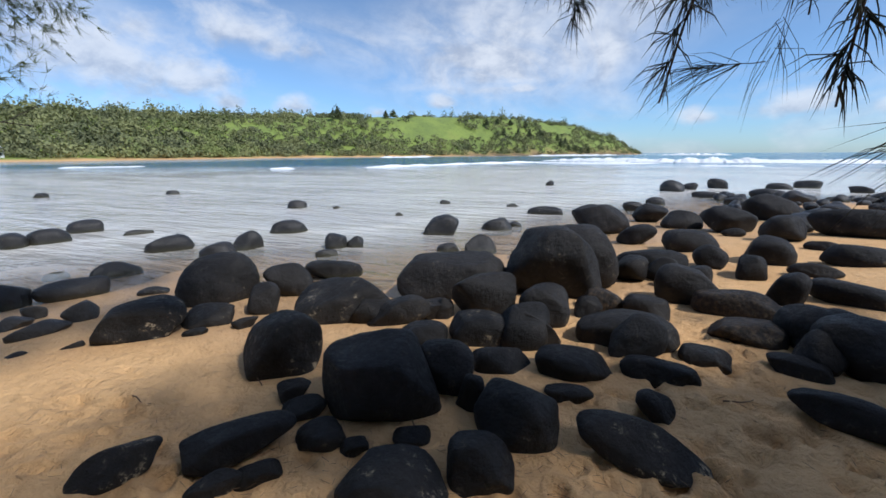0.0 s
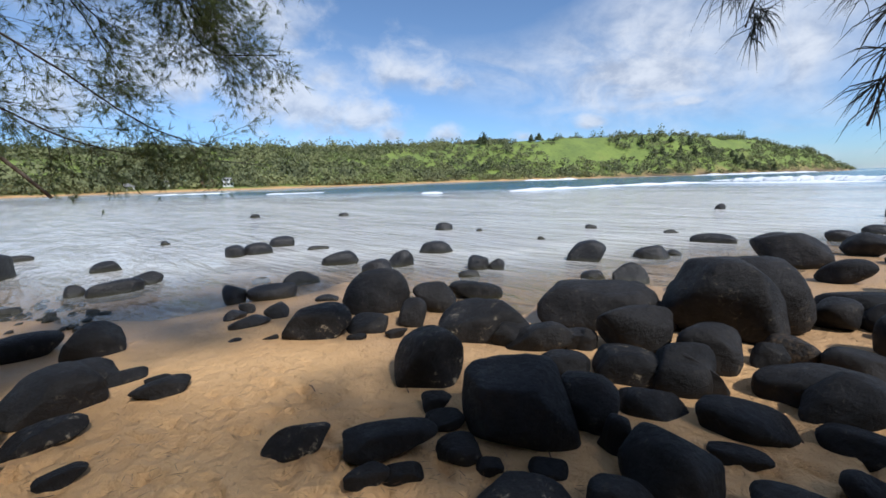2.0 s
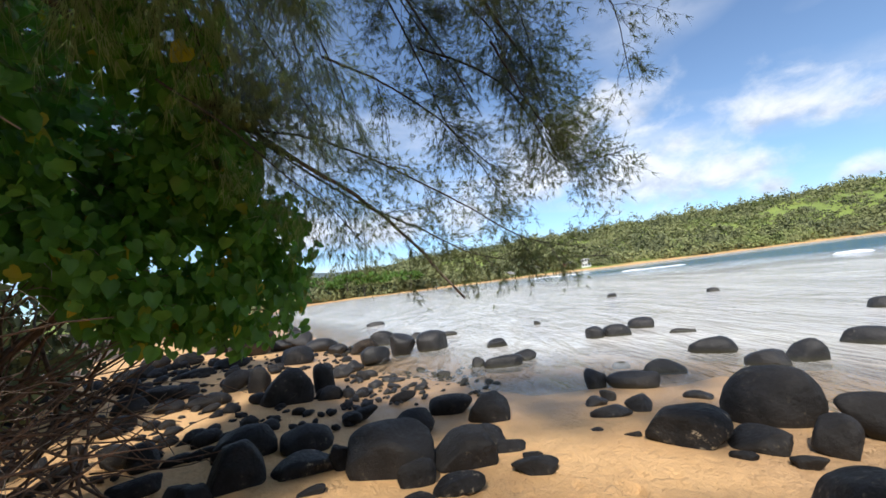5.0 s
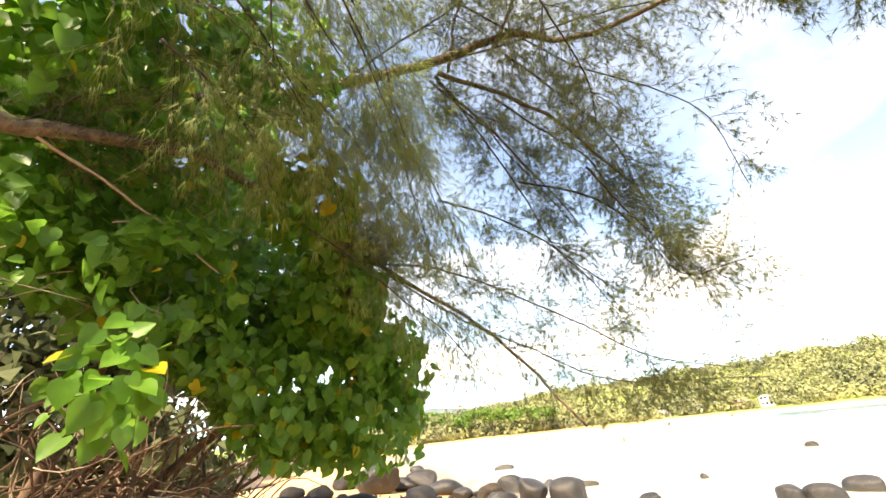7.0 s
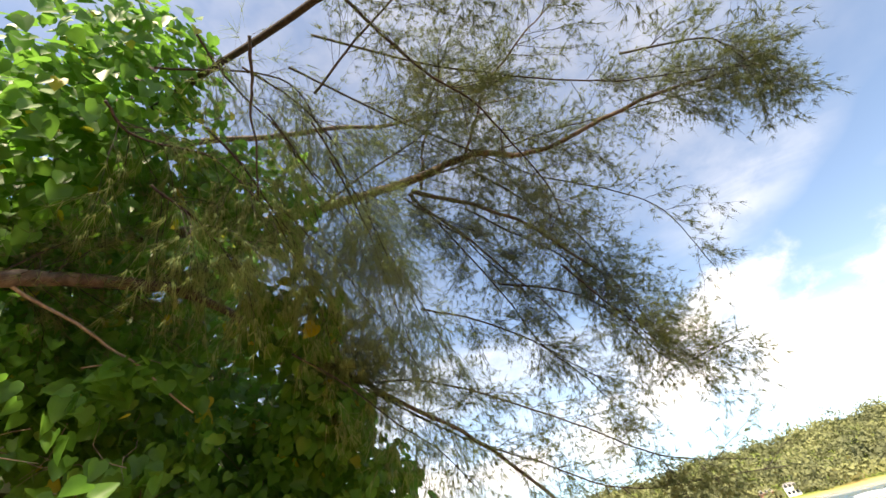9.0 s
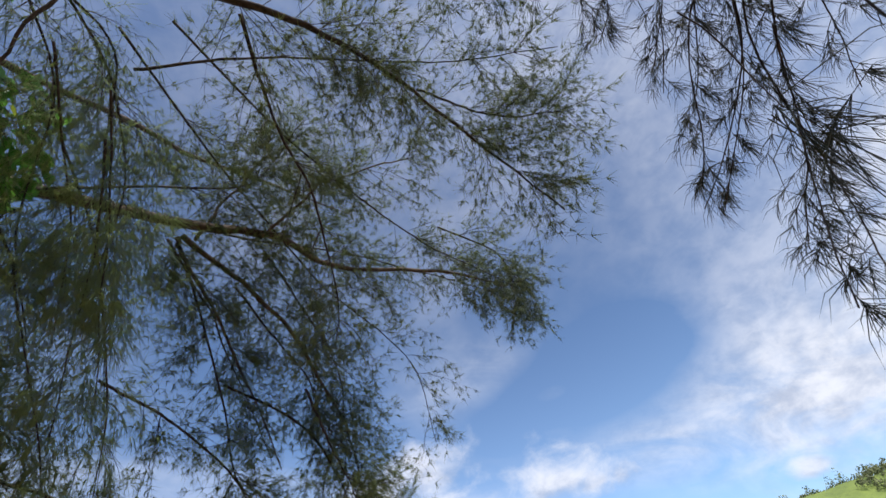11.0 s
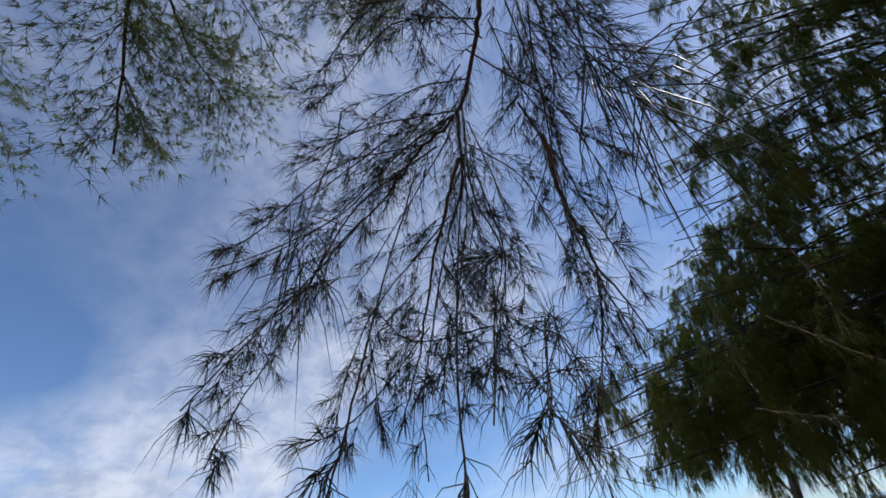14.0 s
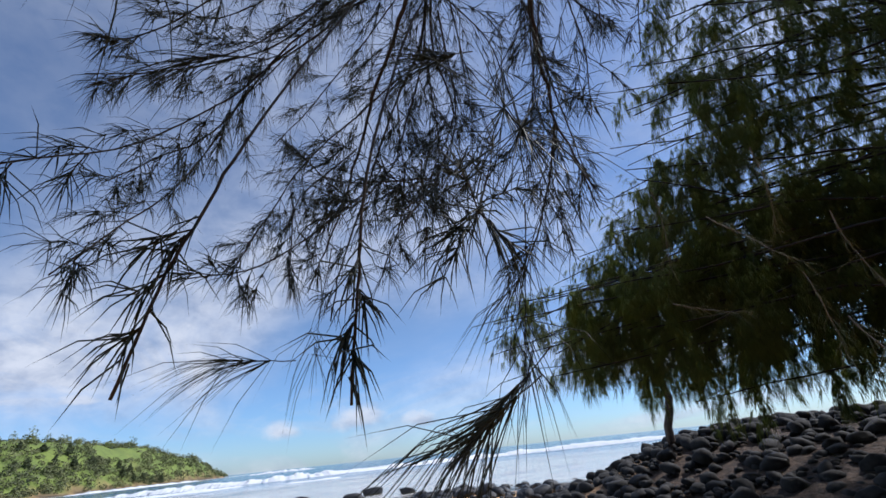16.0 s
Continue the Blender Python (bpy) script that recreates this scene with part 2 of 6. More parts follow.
def water_material():
    m = Mat("sea_water")
    depth = m.attr("depth")                     # metres of water under the surface
    near = m.noise(1.5, 5, 0.55, 0.5, (0.45, 1.6, 1), turn=42)
    mid = m.noise(0.75, 5, 0.6, 0.6, (0.38, 1.7, 1), turn=36)
    swell = m.noise(0.30, 5, 0.6, 0.7, (0.35, 1.6, 1), turn=42)
    fine = m.noise(7, 4, 0.6, 0.3, (0.6, 1.4, 1), turn=42)
    # pale shallows: sandy bottom and milky water, plus sky reflection painted into the colour
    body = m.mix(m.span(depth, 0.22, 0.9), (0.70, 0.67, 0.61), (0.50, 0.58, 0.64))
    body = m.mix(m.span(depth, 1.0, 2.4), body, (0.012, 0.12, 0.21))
    reef = m.math("MULTIPLY", m.span(m.noise(0.11, 7, 0.68, 0.9, (0.35, 1.6, 1), turn=42), 0.44, 0.58), m.span(depth, 1.9, 1.0))
    reef = m.math("MULTIPLY", reef, m.span(depth, 0.30, 0.42))
    body = m.mix(m.math("MULTIPLY", reef, 0.62), body, (0.20, 0.17, 0.155))
    m.b.inputs["IOR"].default_value = 1.33
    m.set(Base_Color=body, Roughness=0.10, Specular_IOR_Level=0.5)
    nrm = m.bump((swell, 0.9, 0.42), (mid, 0.9, 0.22), (near, 0.9, 0.13), (fine, 0.5, 0.014))
    clear = m.n.new("ShaderNodeBsdfTransparent")
    clear.inputs[0].default_value = (0.93, 0.96, 0.93, 1)
    gloss = m.n.new("ShaderNodeBsdfGlossy")
    gloss.inputs["Roughness"].default_value = 0.12
    m.l.new(nrm, gloss.inputs["Normal"])
    fres = m.n.new("ShaderNodeFresnel")
    fres.inputs["IOR"].default_value = 1.33
    m.l.new(nrm, fres.inputs["Normal"])
    shallow = m.n.new("ShaderNodeMixShader")
    m.l.new(fres.outputs[0], shallow.inputs[0])
    m.l.new(clear.outputs[0], shallow.inputs[1])
    m.l.new(gloss.outputs[0], shallow.inputs[2])
    out = m.n.new("ShaderNodeMixShader")
    m.l.new(m.span(depth, 0.0, 0.34, 0.08, 1.0), out.inputs[0])
    m.l.new(shallow.outputs[0], out.inputs[1])
    m.l.new(m.b.outputs[0], out.inputs[2])
    m.l.new(out.outputs[0], m.n["Material Output"].inputs["Surface"])
    return m.m


def plain(name, c1, c2, scale, rough=0.85, bump=0.3, dist=0.01, detail=6, stretch=None):
    m = Mat(name)
    n = m.noise(scale, detail, 0.65, 0.2, stretch)
    m.set(Base_Color=m.mix(m.span(n, 0.32, 0.68), c1, c2), Roughness=rough)
    m.bump((n, bump, dist))
    return m.m


def leaf_material(name, c1, c2, glow, gloss=0.45, island=True, old=None):
    m = Mat(name)
    r = m.random(island)
    col = m.mix(m.span(m.noise(9, 3), 0.3, 0.7), c1, c2)
    col = m.mix(m.math("MULTIPLY", r, 0.6), col, tuple(v * 0.55 for v in c1))
    if old:
        col = m.mix(m.span(r, 0.975, 0.985), col, old)
    m.set(Base_Color=col, Roughness=gloss, Specular_IOR_Level=0.4)
    tr = m.n.new("ShaderNodeBsdfTranslucent")
    m.l.new(m.mix(0.35, col, tuple(min(1, v * 2.4) for v in c2)), tr.inputs[0])
    out = m.n.new("ShaderNodeMixShader")
    out.inputs[0].default_value = glow
    m.l.new(m.b.outputs[0], out.inputs[1])
    m.l.new(tr.outputs[0], out.inputs[2])
    m.l.new(out.outputs[0], m.n["Material Output"].inputs["Surface"])
    return m.m


LAND, WATER = land_material(), water_material()
ROCK = {"s": rock_material("basalt"), "l": rock_material("basalt_with_salt_and_lichen", lichen=1.0),
        "b": rock_material("brown_basalt", brown=1.0), "t": rock_material("wet_basalt", wet=1.0),
        "w": rock_material("basalt_in_water", lichen=0.2, wet=1.0)}
# dark basalt rubble, with some of the trees' shade put into the colour
RUBBLE = plain("shade_darkened_rubble", (0.010, 0.009, 0.008), (0.036, 0.032, 0.028), 9, 0.85, 0.6, 0.02)
LITTER = plain("fallen_needles", (0.13, 0.075, 0.04), (0.24, 0.15, 0.085), 30, 0.9, 0.2, 0.003)
FOAM = plain("foam", (0.72, 0.75, 0.76), (0.86, 0.87, 0.87), 1.5, 0.9, 0.6, 0.2)
BARK = plain("ironwood_bark", (0.075, 0.052, 0.038), (0.19, 0.145, 0.11), 22, 0.9, 0.7, 0.01, 8, (1, 1, 0.4))
DARK_BARK = plain("dark_twig_bark", (0.030, 0.024, 0.020), (0.075, 0.058, 0.046), 30, 0.9, 0.4, 0.004)
DEAD = plain("bleached_dead_wood", (0.22, 0.17, 0.13), (0.38, 0.31, 0.25), 25, 0.9, 0.5, 0.005, 6, (1, 1, 0.4))
STEM = plain("brown_stem", (0.075, 0.045, 0.03), (0.17, 0.105, 0.07), 18, 0.9, 0.4, 0.004)
NEEDLE = leaf_material("ironwood_needles", (0.15, 0.205, 0.085), (0.27, 0.305, 0.125), 0.60, 0.6)
NEEDLE_PALE = leaf_material("pale_ironwood_needles", (0.25, 0.36, 0.15), (0.40, 0.50, 0.22), 0.62, 0.6)
# same needles near the eye; shade against the sky is put into this near-black
NEEDLE_BACKLIT = leaf_material("hanging_needles_darkened", (0.032, 0.040, 0.026), (0.055, 0.062, 0.036), 0.18, 0.5)
NEEDLE_DRY = leaf_material("dry_needles", (0.20, 0.20, 0.10), (0.32, 0.30, 0.16), 0.4, 0.6)
NEEDLE_DARK = leaf_material("shaded_needles", (0.19, 0.24, 0.085), (0.36, 0.39, 0.14), 0.68, 0.6)
LEAF = leaf_material("heart_leaf", (0.085, 0.225, 0.030), (0.150, 0.33, 0.048), 0.5, 0.42, True, (0.55, 0.42, 0.03))
LEAF_ONE = leaf_material("single_heart_leaf", (0.085, 0.23, 0.030), (0.155, 0.34, 0.050), 0.5, 0.40, False, (0.55, 0.42, 0.03))
def scrub_material():
    """Woods and scrub of many kinds, olive, dark and yellow-green, in patches."""
    m = Mat("hillside_scrub")
    # colours raised and greyed, so part of the distance haze is painted in
    col = m.mix(m.span(m.noise(0.045, 5, 0.7), 0.38, 0.62), (0.13, 0.142, 0.074), (0.25, 0.262, 0.110))
    col = m.mix(m.span(m.noise(0.022, 4, 0.7, vec=m.pos, stretch=(1, 1, 2)), 0.56, 0.68, 0, 0.6), col, (0.21, 0.27, 0.065))
    col = m.mix(m.math("MULTIPLY", m.random(True), 0.45), col, (0.095, 0.108, 0.058))
    m.set(Base_Color=col, Roughness=0.85, Specular_IOR_Level=0.2)
    return m.m


SCRUB = scrub_material()
BEACH_LEAF = leaf_material("beach_tree_leaves", (0.075, 0.155, 0.022), (0.12, 0.22, 0.035), 0.25, 0.6)
PINE = leaf_material("far_pine_needles", (0.070, 0.090, 0.038), (0.105, 0.125, 0.050), 0.2, 0.8)
# distance haze is put into the ridge's blue-grey colour
MOUNT = plain("hazed_far_mountain", (0.075, 0.105, 0.12), (0.11, 0.145, 0.15), 0.004, 1.0, 0.0)
WHITE = plain("white_house_paint", (0.70, 0.70, 0.68), (0.80, 0.79, 0.77), 0.8, 0.7, 0.05)
RED = plain("brown_house_boards", (0.24, 0.11, 0.075), (0.32, 0.16, 0.11), 1.2, 0.8, 0.1)
ROOF = plain("grey_roof", (0.16, 0.15, 0.15), (0.26, 0.25, 0.24), 1.5, 0.8, 0.1)
GREEN_ROOF = plain("green_roof", (0.12, 0.20, 0.15), (0.17, 0.26, 0.20), 1.5, 0.7, 0.1)
PANE = Mat("window_glass").set(Base_Color=(0.03, 0.04, 0.05), Roughness=0.08).m


# ---- mesh helpers ----
def mesh_of(name, verts, faces, material, soft=False):
    me = bpy.data.meshes.new(name)
    me.from_pydata(verts if isinstance(verts, list) else verts.tolist(), [], faces if isinstance(faces, list) else faces.tolist())
    me.materials.append(material)
    if soft:
        me.shade_smooth()
    return me


def part_of(name, me, parent, label="", kind=""):
    ob = new(name, me)
    ob.parent = parent
    return tagged(ob, label, kind=kind)


def part(name, bm, material, parent, label=""):
    """Links a bmesh as one mesh object under a thing."""
    me = bpy.data.meshes.new(name)
    bm.to_mesh(me)
    bm.free()
    me.materials.append(material)
    return part_of(name, me, parent, label)


def box_bm(x0, x1, y0, y1, z0, z1, bevel=0.0):
    bm = bmesh.new()
    bmesh.ops.create_cube(bm, size=1, matrix=Matrix.Translation(((x0 + x1) / 2, (y0 + y1) / 2, (z0 + z1) / 2)) @ Matrix.Diagonal((x1 - x0, y1 - y0, z1 - z0, 1)))
    if bevel:
        bmesh.ops.bevel(bm, geom=bm.edges[:], offset=bevel, segments=1, affect="EDGES")
    return bm


def unit(v):
    return v / np.maximum(np.linalg.norm(v, axis=-1, keepdims=True), 1e-9)


def curve_points(points, n):
    """n points on a smooth line through the given ones."""
    p = np.array(points, float)
    p = np.vstack([2 * p[0] - p[1], p, 2 * p[-1] - p[-2]])
    out, m = [], len(p) - 3
    for u in np.linspace(0, m - 1e-6, n):
        i, f = int(u), u - int(u)
        a, b, c, d = p[i:i + 4]
        out.append(0.5 * (2 * b + (c - a) * f + (2 * a - 5 * b + 4 * c - d) * f * f + (3 * b - a - 3 * c + d) * f ** 3))
    return np.array(out)


class Wood:
    """Tapered round stems, joined."""

    def __init__(self):
        self.v, self.f, self.n = [], [], 0

    def stem(self, pts, r0, r1, sides=5, rough=0.0, rng=None):
        pts = np.asarray(pts, float)
        k = len(pts)
        tan = unit(np.gradient(pts, axis=0))
        ref = np.where(np.abs(tan[:, 2:3]) > 0.9, [[1.0, 0, 0]], [[0, 0, 1.0]])
        u = unit(np.cross(tan, ref))
        w = np.cross(tan, u)
        ang = np.arange(sides) * 2 * np.pi / sides
        rad = np.linspace(r0, r1, k)[:, None] * np.ones((1, sides))
        if rough:
            rad = rad * (1 + rough * rng.normal(size=rad.shape))
        ring = pts[:, None] + rad[..., None] * (np.cos(ang)[None, :, None] * u[:, None] + np.sin(ang)[None, :, None] * w[:, None])
        self.v.append(ring.reshape(-1, 3))
        i = np.arange(k - 1)[:, None] * sides + np.arange(sides)[None]
        j = np.arange(k - 1)[:, None] * sides + (np.arange(sides)[None] + 1) % sides
        self.f += (np.stack([i, j, j + sides, i + sides], -1).reshape(-1, 4) + self.n).tolist()
        if sides > 3:
            self.f += [tuple(self.n + np.arange(sides)[::-1]), tuple(self.n + (k - 1) * sides + np.arange(sides))]
        self.n += k * sides

    def mesh(self, name, material):
        return mesh_of(name, np.vstack(self.v), [tuple(int(i) for i in f) for f in self.f], material, True)


def needle_mesh(name, base, way, length, radius, material, droop=0.25, simple=False):
    """Thin tapering needles, each bent once by its weight."""
    n = len(base)
    way = unit(way)
    side = unit(np.cross(way, np.random.default_rng(n).normal(size=(n, 3))))
    other = np.cross(way, side)
    mid = base + way * (length * 0.5)[:, None]
    end = base + unit(way - [0, 0, droop]) * length[:, None]
    if simple:
        r = np.broadcast_to(radius, (n,))[:, None]
        v = np.stack([base - r * side, base + r * side, base + r * other * 1.6, end], 1).reshape(-1, 3)
        pat = np.array([(0, 1, 3), (1, 2, 3), (2, 0, 3)])
        return tri_mesh(name, v, (pat[None] + 4 * np.arange(n)[:, None, None]).reshape(-1, 3), material)
    corners = [math.cos(a) * side + math.sin(a) * other for a in (0, 2.094, 4.189)]
    r = np.broadcast_to(radius, (n,))[:, None]
    v = np.stack([base + r * c for c in corners] + [mid + 0.85 * r * c for c in corners] + [end], 1).reshape(-1, 3)
    pat = np.array([(0, 1, 4), (0, 4, 3), (1, 2, 5), (1, 5, 4), (2, 0, 3), (2, 3, 5), (3, 4, 6), (4, 5, 6), (5, 3, 6)])
    return tri_mesh(name, v, (pat[None] + 7 * np.arange(n)[:, None, None]).reshape(-1, 3), material)


def tri_mesh(name, v, f, material, soft=False):
    me = bpy.data.meshes.new(name)
    me.vertices.add(len(v))
    me.vertices.foreach_set("co", np.ascontiguousarray(v, np.float32).ravel())
    me.loops.add(f.size)
    me.loops.foreach_set("vertex_index", np.ascontiguousarray(f, np.int32).ravel())
    me.polygons.add(len(f))
    me.polygons.foreach_set("loop_start", np.arange(len(f), dtype=np.int32) * f.shape[1])
    me.update(calc_edges=True)
    me.materials.append(material)
    if soft:
        me.shade_smooth()
    return me


# ---- the land and the sea ----
SEA = -0.4
SHORE = np.array([(2000, -600), (300, -60), (60, -2), (24, 8), (15, 15), (10, 22), (4.5, 20), (1, 14), (-1.2, 9.5),
                  (-2.1, 6.9), (-3.4, 5.0), (-6.4, 3.7), (-7.2, 2.2), (-7.1, 1.1), (-9, -1.5), (-17, -5.3),
                  (-57, -27), (-120, -52), (-172, -45), (-178, -12), (-188, 26), (-178, 75), (-183, 115),
                  (-195, 200), (-140, 305), (-70, 420), (-15, 640), (5, 700), (-5, 740), (-200, 900), (-2500, 1800),
                  (-3500, -3500), (2000, -3500)], float)


def smooth(v):
    v = np.clip(v, 0, 1)
    return v * v * (3 - 2 * v)


def inland(x, y):
    """Metres from the waterline: above zero on land, below zero in the sea."""
    p = np.stack([x, y], -1)
    best, inside = np.full(x.shape, 1e9), np.zeros(x.shape, bool)
    for a, b in zip(SHORE, np.roll(SHORE, -1, 0)):
        ab = b - a
        u = np.clip(((p - a) @ ab) / (ab @ ab), 0, 1)
        best = np.minimum(best, np.linalg.norm(p - a - u[..., None] * ab, axis=-1))
        if a[1] != b[1]:
            inside ^= ((a[1] > y) != (b[1] > y)) & (x < (b[0] - a[0]) * (y - a[1]) / (b[1] - a[1]) + a[0])
    return np.where(inside, best, -best)


def ground_z(x, y):
    x, y = np.asarray(x, float), np.asarray(y, float)
    s, r, az = inland(x, y), np.hypot(x, y), np.degrees(np.arctan2(-x, y))
    up = 0.068 * np.minimum(s, 6) + 0.012 * np.clip(s - 6, 0, 60)
    down = np.maximum(0.068 * s, -0.35) * (s > -9) + (s <= -9) * -0.35
    deep = np.minimum(0, s + 45) * 0.06
    z = SEA + np.where(s > 0, up, down + np.maximum(deep, -4))
    z = z + 1.35 * smooth((x - 2.2) / 6) * smooth((10.5 - y) / 5) * smooth(s / 3) * smooth((40 - r) / 20)
    crest = np.interp(az, [-2, 1.3, 4, 9.5, 20, 31, 45, 57, 70, 82, 95, 105, 115, 125], [0, 8, 24, 35, 37, 35, 30, 25, 20, 19, 16, 10, 5, 2])
    width = np.interp(az, [0, 5, 15, 30, 120], [22, 34, 60, 80, 95])
    return z + crest * smooth((s - 5) / width) * smooth((r - 90) / 60) * (az > -2)


def polar_sheet(radii, count):
    a = np.arange(count) * 2 * np.pi / count
    x, y = radii[:, None] * np.cos(a), radii[:, None] * np.sin(a)
    i = np.arange(len(radii) - 1)[:, None] * count + np.arange(count)
    j = np.arange(len(radii) - 1)[:, None] * count + (np.arange(count) + 1) % count
    quads = np.stack([i, i + count, j + count, j], -1).reshape(-1, 4)
    return x.ravel(), y.ravel(), quads


def waves(x, y, waves_list):
    z = np.zeros_like(x)
    for ax, ay, amp, ph in waves_list:
        z += amp * np.sin(ax * x + ay * y + ph)
    return z


def build_ground():
    x, y, quads = polar_sheet(np.r_[0.0004, np.geomspace(0.45, 6.5, 190), np.geomspace(6.7, 4200, 150)], 600)
    r, s, az = np.hypot(x, y), inland(x, y), np.degrees(np.arctan2(-x, y))
    z = ground_z(x, y)
    rng = np.random.default_rng(5)
    fade = smooth((40 - r) / 30)
    z += fade * waves(x, y, [(1.1, 0.7, 0.018, 0), (-0.8, 1.5, 0.015, 2), (2.3, -1.9, 0.009, 1), (3.9, 2.8, 0.006, 4)])
    # footprints and scuffs in the loose sand
    for _ in range(820):
        if rng.random() < 0.62:
            cx, cy = rng.uniform(-0.4, 3.6), rng.uniform(0.9, 4.6)
        else:
            cx, cy = rng.uniform(-3.6, -0.6), rng.uniform(-1.2, 1.6)
        turn, deep = rng.uniform(0, 3.14), rng.uniform(0.020, 0.048) * (1.0 if cx > -0.4 else 0.7)
        u = ((x - cx) * math.cos(turn) + (y - cy) * math.sin(turn)) / rng.uniform(0.06, 0.15)
        w = (-(x - cx) * math.sin(turn) + (y - cy) * math.cos(turn)) / rng.uniform(0.035, 0.07)
        q = u * u + w * w
        z += deep * (0.35 * np.exp(-(np.sqrt(q) - 1.35) ** 2 * 4) - np.exp(-q * q))
    far = smooth((r - 110) / 60)
    z += far * smooth((s - 12) / 40) * waves(x, y, [(0.05, 0.03, 1.2, 1), (-0.04, 0.09, 0.9, 3), (0.13, 0.11, 0.45, 0), (0.21, -0.17, 0.3, 2)])
    me = tri_mesh("ground", np.stack([x, y, z], -1), quads, LAND, True)
    hill = far * smooth((s - 7) / 6)
    soil = smooth((s - 7.5 - 0.8 * np.sin(x) + 0.02 * x) / 1.5) * (1 - far) * np.where((az > 95) | (az < -45), 1, 0.0)
    soil = np.maximum(soil, smooth((x - 3.4) / 2) * smooth((9 - y) / 4) * smooth((60 - r) / 30))
    cliff = far * smooth((30 - az) / 12) * smooth((13 - s) / 7) * (s > -3) * (az > -3)
    for name, values in (("hill", hill), ("soil", soil), ("cliff", cliff)):
        me.attributes.new(name, "FLOAT", "POINT").data.foreach_set("value", values.astype(np.float32))
    return tagged(new("ground", me), "tan sand beach rising to grassy green hills", "ground", kind="structure")


def build_water():
    x, y, quads = polar_sheet(np.geomspace(2.0, 4600, 230), 420)
    r = np.hypot(x, y)
    depth = np.maximum(SEA - ground_z(x, y), 0) + np.maximum(0, -inland(x, y) - 30) * 0.012
    amp = smooth((r - 4) / 30) * smooth((900 - r) / 500) * np.clip(depth / 0.35, 0, 1)
    z = SEA + amp * waves(x, y, [(0.9, 1.6, 0.012, 0), (-0.5, 2.3, 0.010, 1), (1.9, 1.1, 0.006, 3), (0.20, 0.42, 0.03, 2), (0.07, 0.16, 0.04, 5)])
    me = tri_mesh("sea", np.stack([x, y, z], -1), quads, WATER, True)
    me.attributes.new("depth", "FLOAT", "POINT").data.foreach_set("value", depth.astype(np.float32))
    return tagged(new("sea", me), "shallow clear water over sand turning blue further out", "water", kind="structure")


build_ground()
build_water()


def breaker(points, height, depth, seed, label):
    """A tumbling line of white water: a ragged ridge that tapers at both ends."""
    rng = np.random.default_rng(seed)
    length = float(np.linalg.norm(np.diff(np.array(points, float), axis=0), axis=1).sum())
    n = int(length / 0.35) + 8
    line = curve_points([(*p, SEA) for p in points], n)
    u = np.linspace(0, 1, n)
    taper = np.minimum(1, np.minimum(u, 1 - u) * 7) ** 0.6
    k = 9
    across = np.linspace(-1, 1, k)
    tan = unit(np.gradient(line, axis=0))
    out = np.stack([tan[:, 1], -tan[:, 0], 0 * tan[:, 0]], -1)
    ragged = np.convolve(rng.normal(size=n + 8), np.ones(9) / 4, "valid")
    h = height * taper * np.clip(0.75 + 0.28 * ragged, 0.12, 1.6)
    shape = np.clip(1 - across ** 2, 0, 1) ** 0.8
    v = line[:, None] + out[:, None] * (across * depth)[None, :, None] * (0.5 + 0.5 * taper)[:, None, None]
    v = v + rng.normal(size=v.shape) * np.array([0.04, 0.04, 0.0]) * depth
    v[..., 2] = SEA - 0.06 + h[:, None] * shape[None] * (1 + 0.06 * rng.normal(size=(n, k))) + 0.07 * (shape > 0.3)
    i = np.arange(n - 1)[:, None] * k + np.arange(k - 1)
    quads = np.stack([i, i + 1, i + k + 1, i + k], -1).reshape(-1, 4)
    return tagged(new("breaking_wave", tri_mesh("breaking_wave", v.reshape(-1, 3), quads, FOAM, True)), label, "wave", "surf on the reef")


def at_az(az, d):
    return (-d * math.sin(radians(az)), d * math.cos(radians(az)))


breaker([at_az(12, 112), at_az(4, 104), at_az(-6, 98), at_az(-20, 104), at_az(-36, 110), at_az(-60, 130)], 1.0, 3.2, 1, "long white breaking wave rolling over the reef")
breaker([at_az(13, 88), at_az(6, 84), at_az(-2, 86)], 0.3, 1.0, 2, "low line of white foam on the reef")
breaker([at_az(36, 62), at_az(28, 70), at_az(20, 82), at_az(12, 98)], 0.32, 1.2, 3, "thin white foam line along the reef edge")
breaker([at_az(48, 60), at_az(45, 60)], 0.28, 0.8, 4, "short streak of white foam on shallow water")
breaker([at_az(68, 90), at_az(64, 88), at_az(61, 91)], 0.22, 0.6, 5, "short streak of white foam on shallow water")
breaker([at_az(80, 120), at_az(72, 118)], 0.25, 0.8, 6, "thin white foam line off the far beach")
breaker([at_az(-2, 420), at_az(-9, 400)], 1.6, 4.0, 7, "white surf breaking off the headland")
breaker([at_az(14, 330), at_az(8, 360), at_az(3, 440)], 1.0, 3.0, 8, "white surf at the foot of the headland")
breaker([at_az(34, 240), at_az(27, 260)], 0.8, 2.0, 9, "white surf at the foot of the headland")
breaker([at_az(-6, 73), at_az(-12, 75)], 0.16, 0.6, 10, "low line of white foam on the reef")


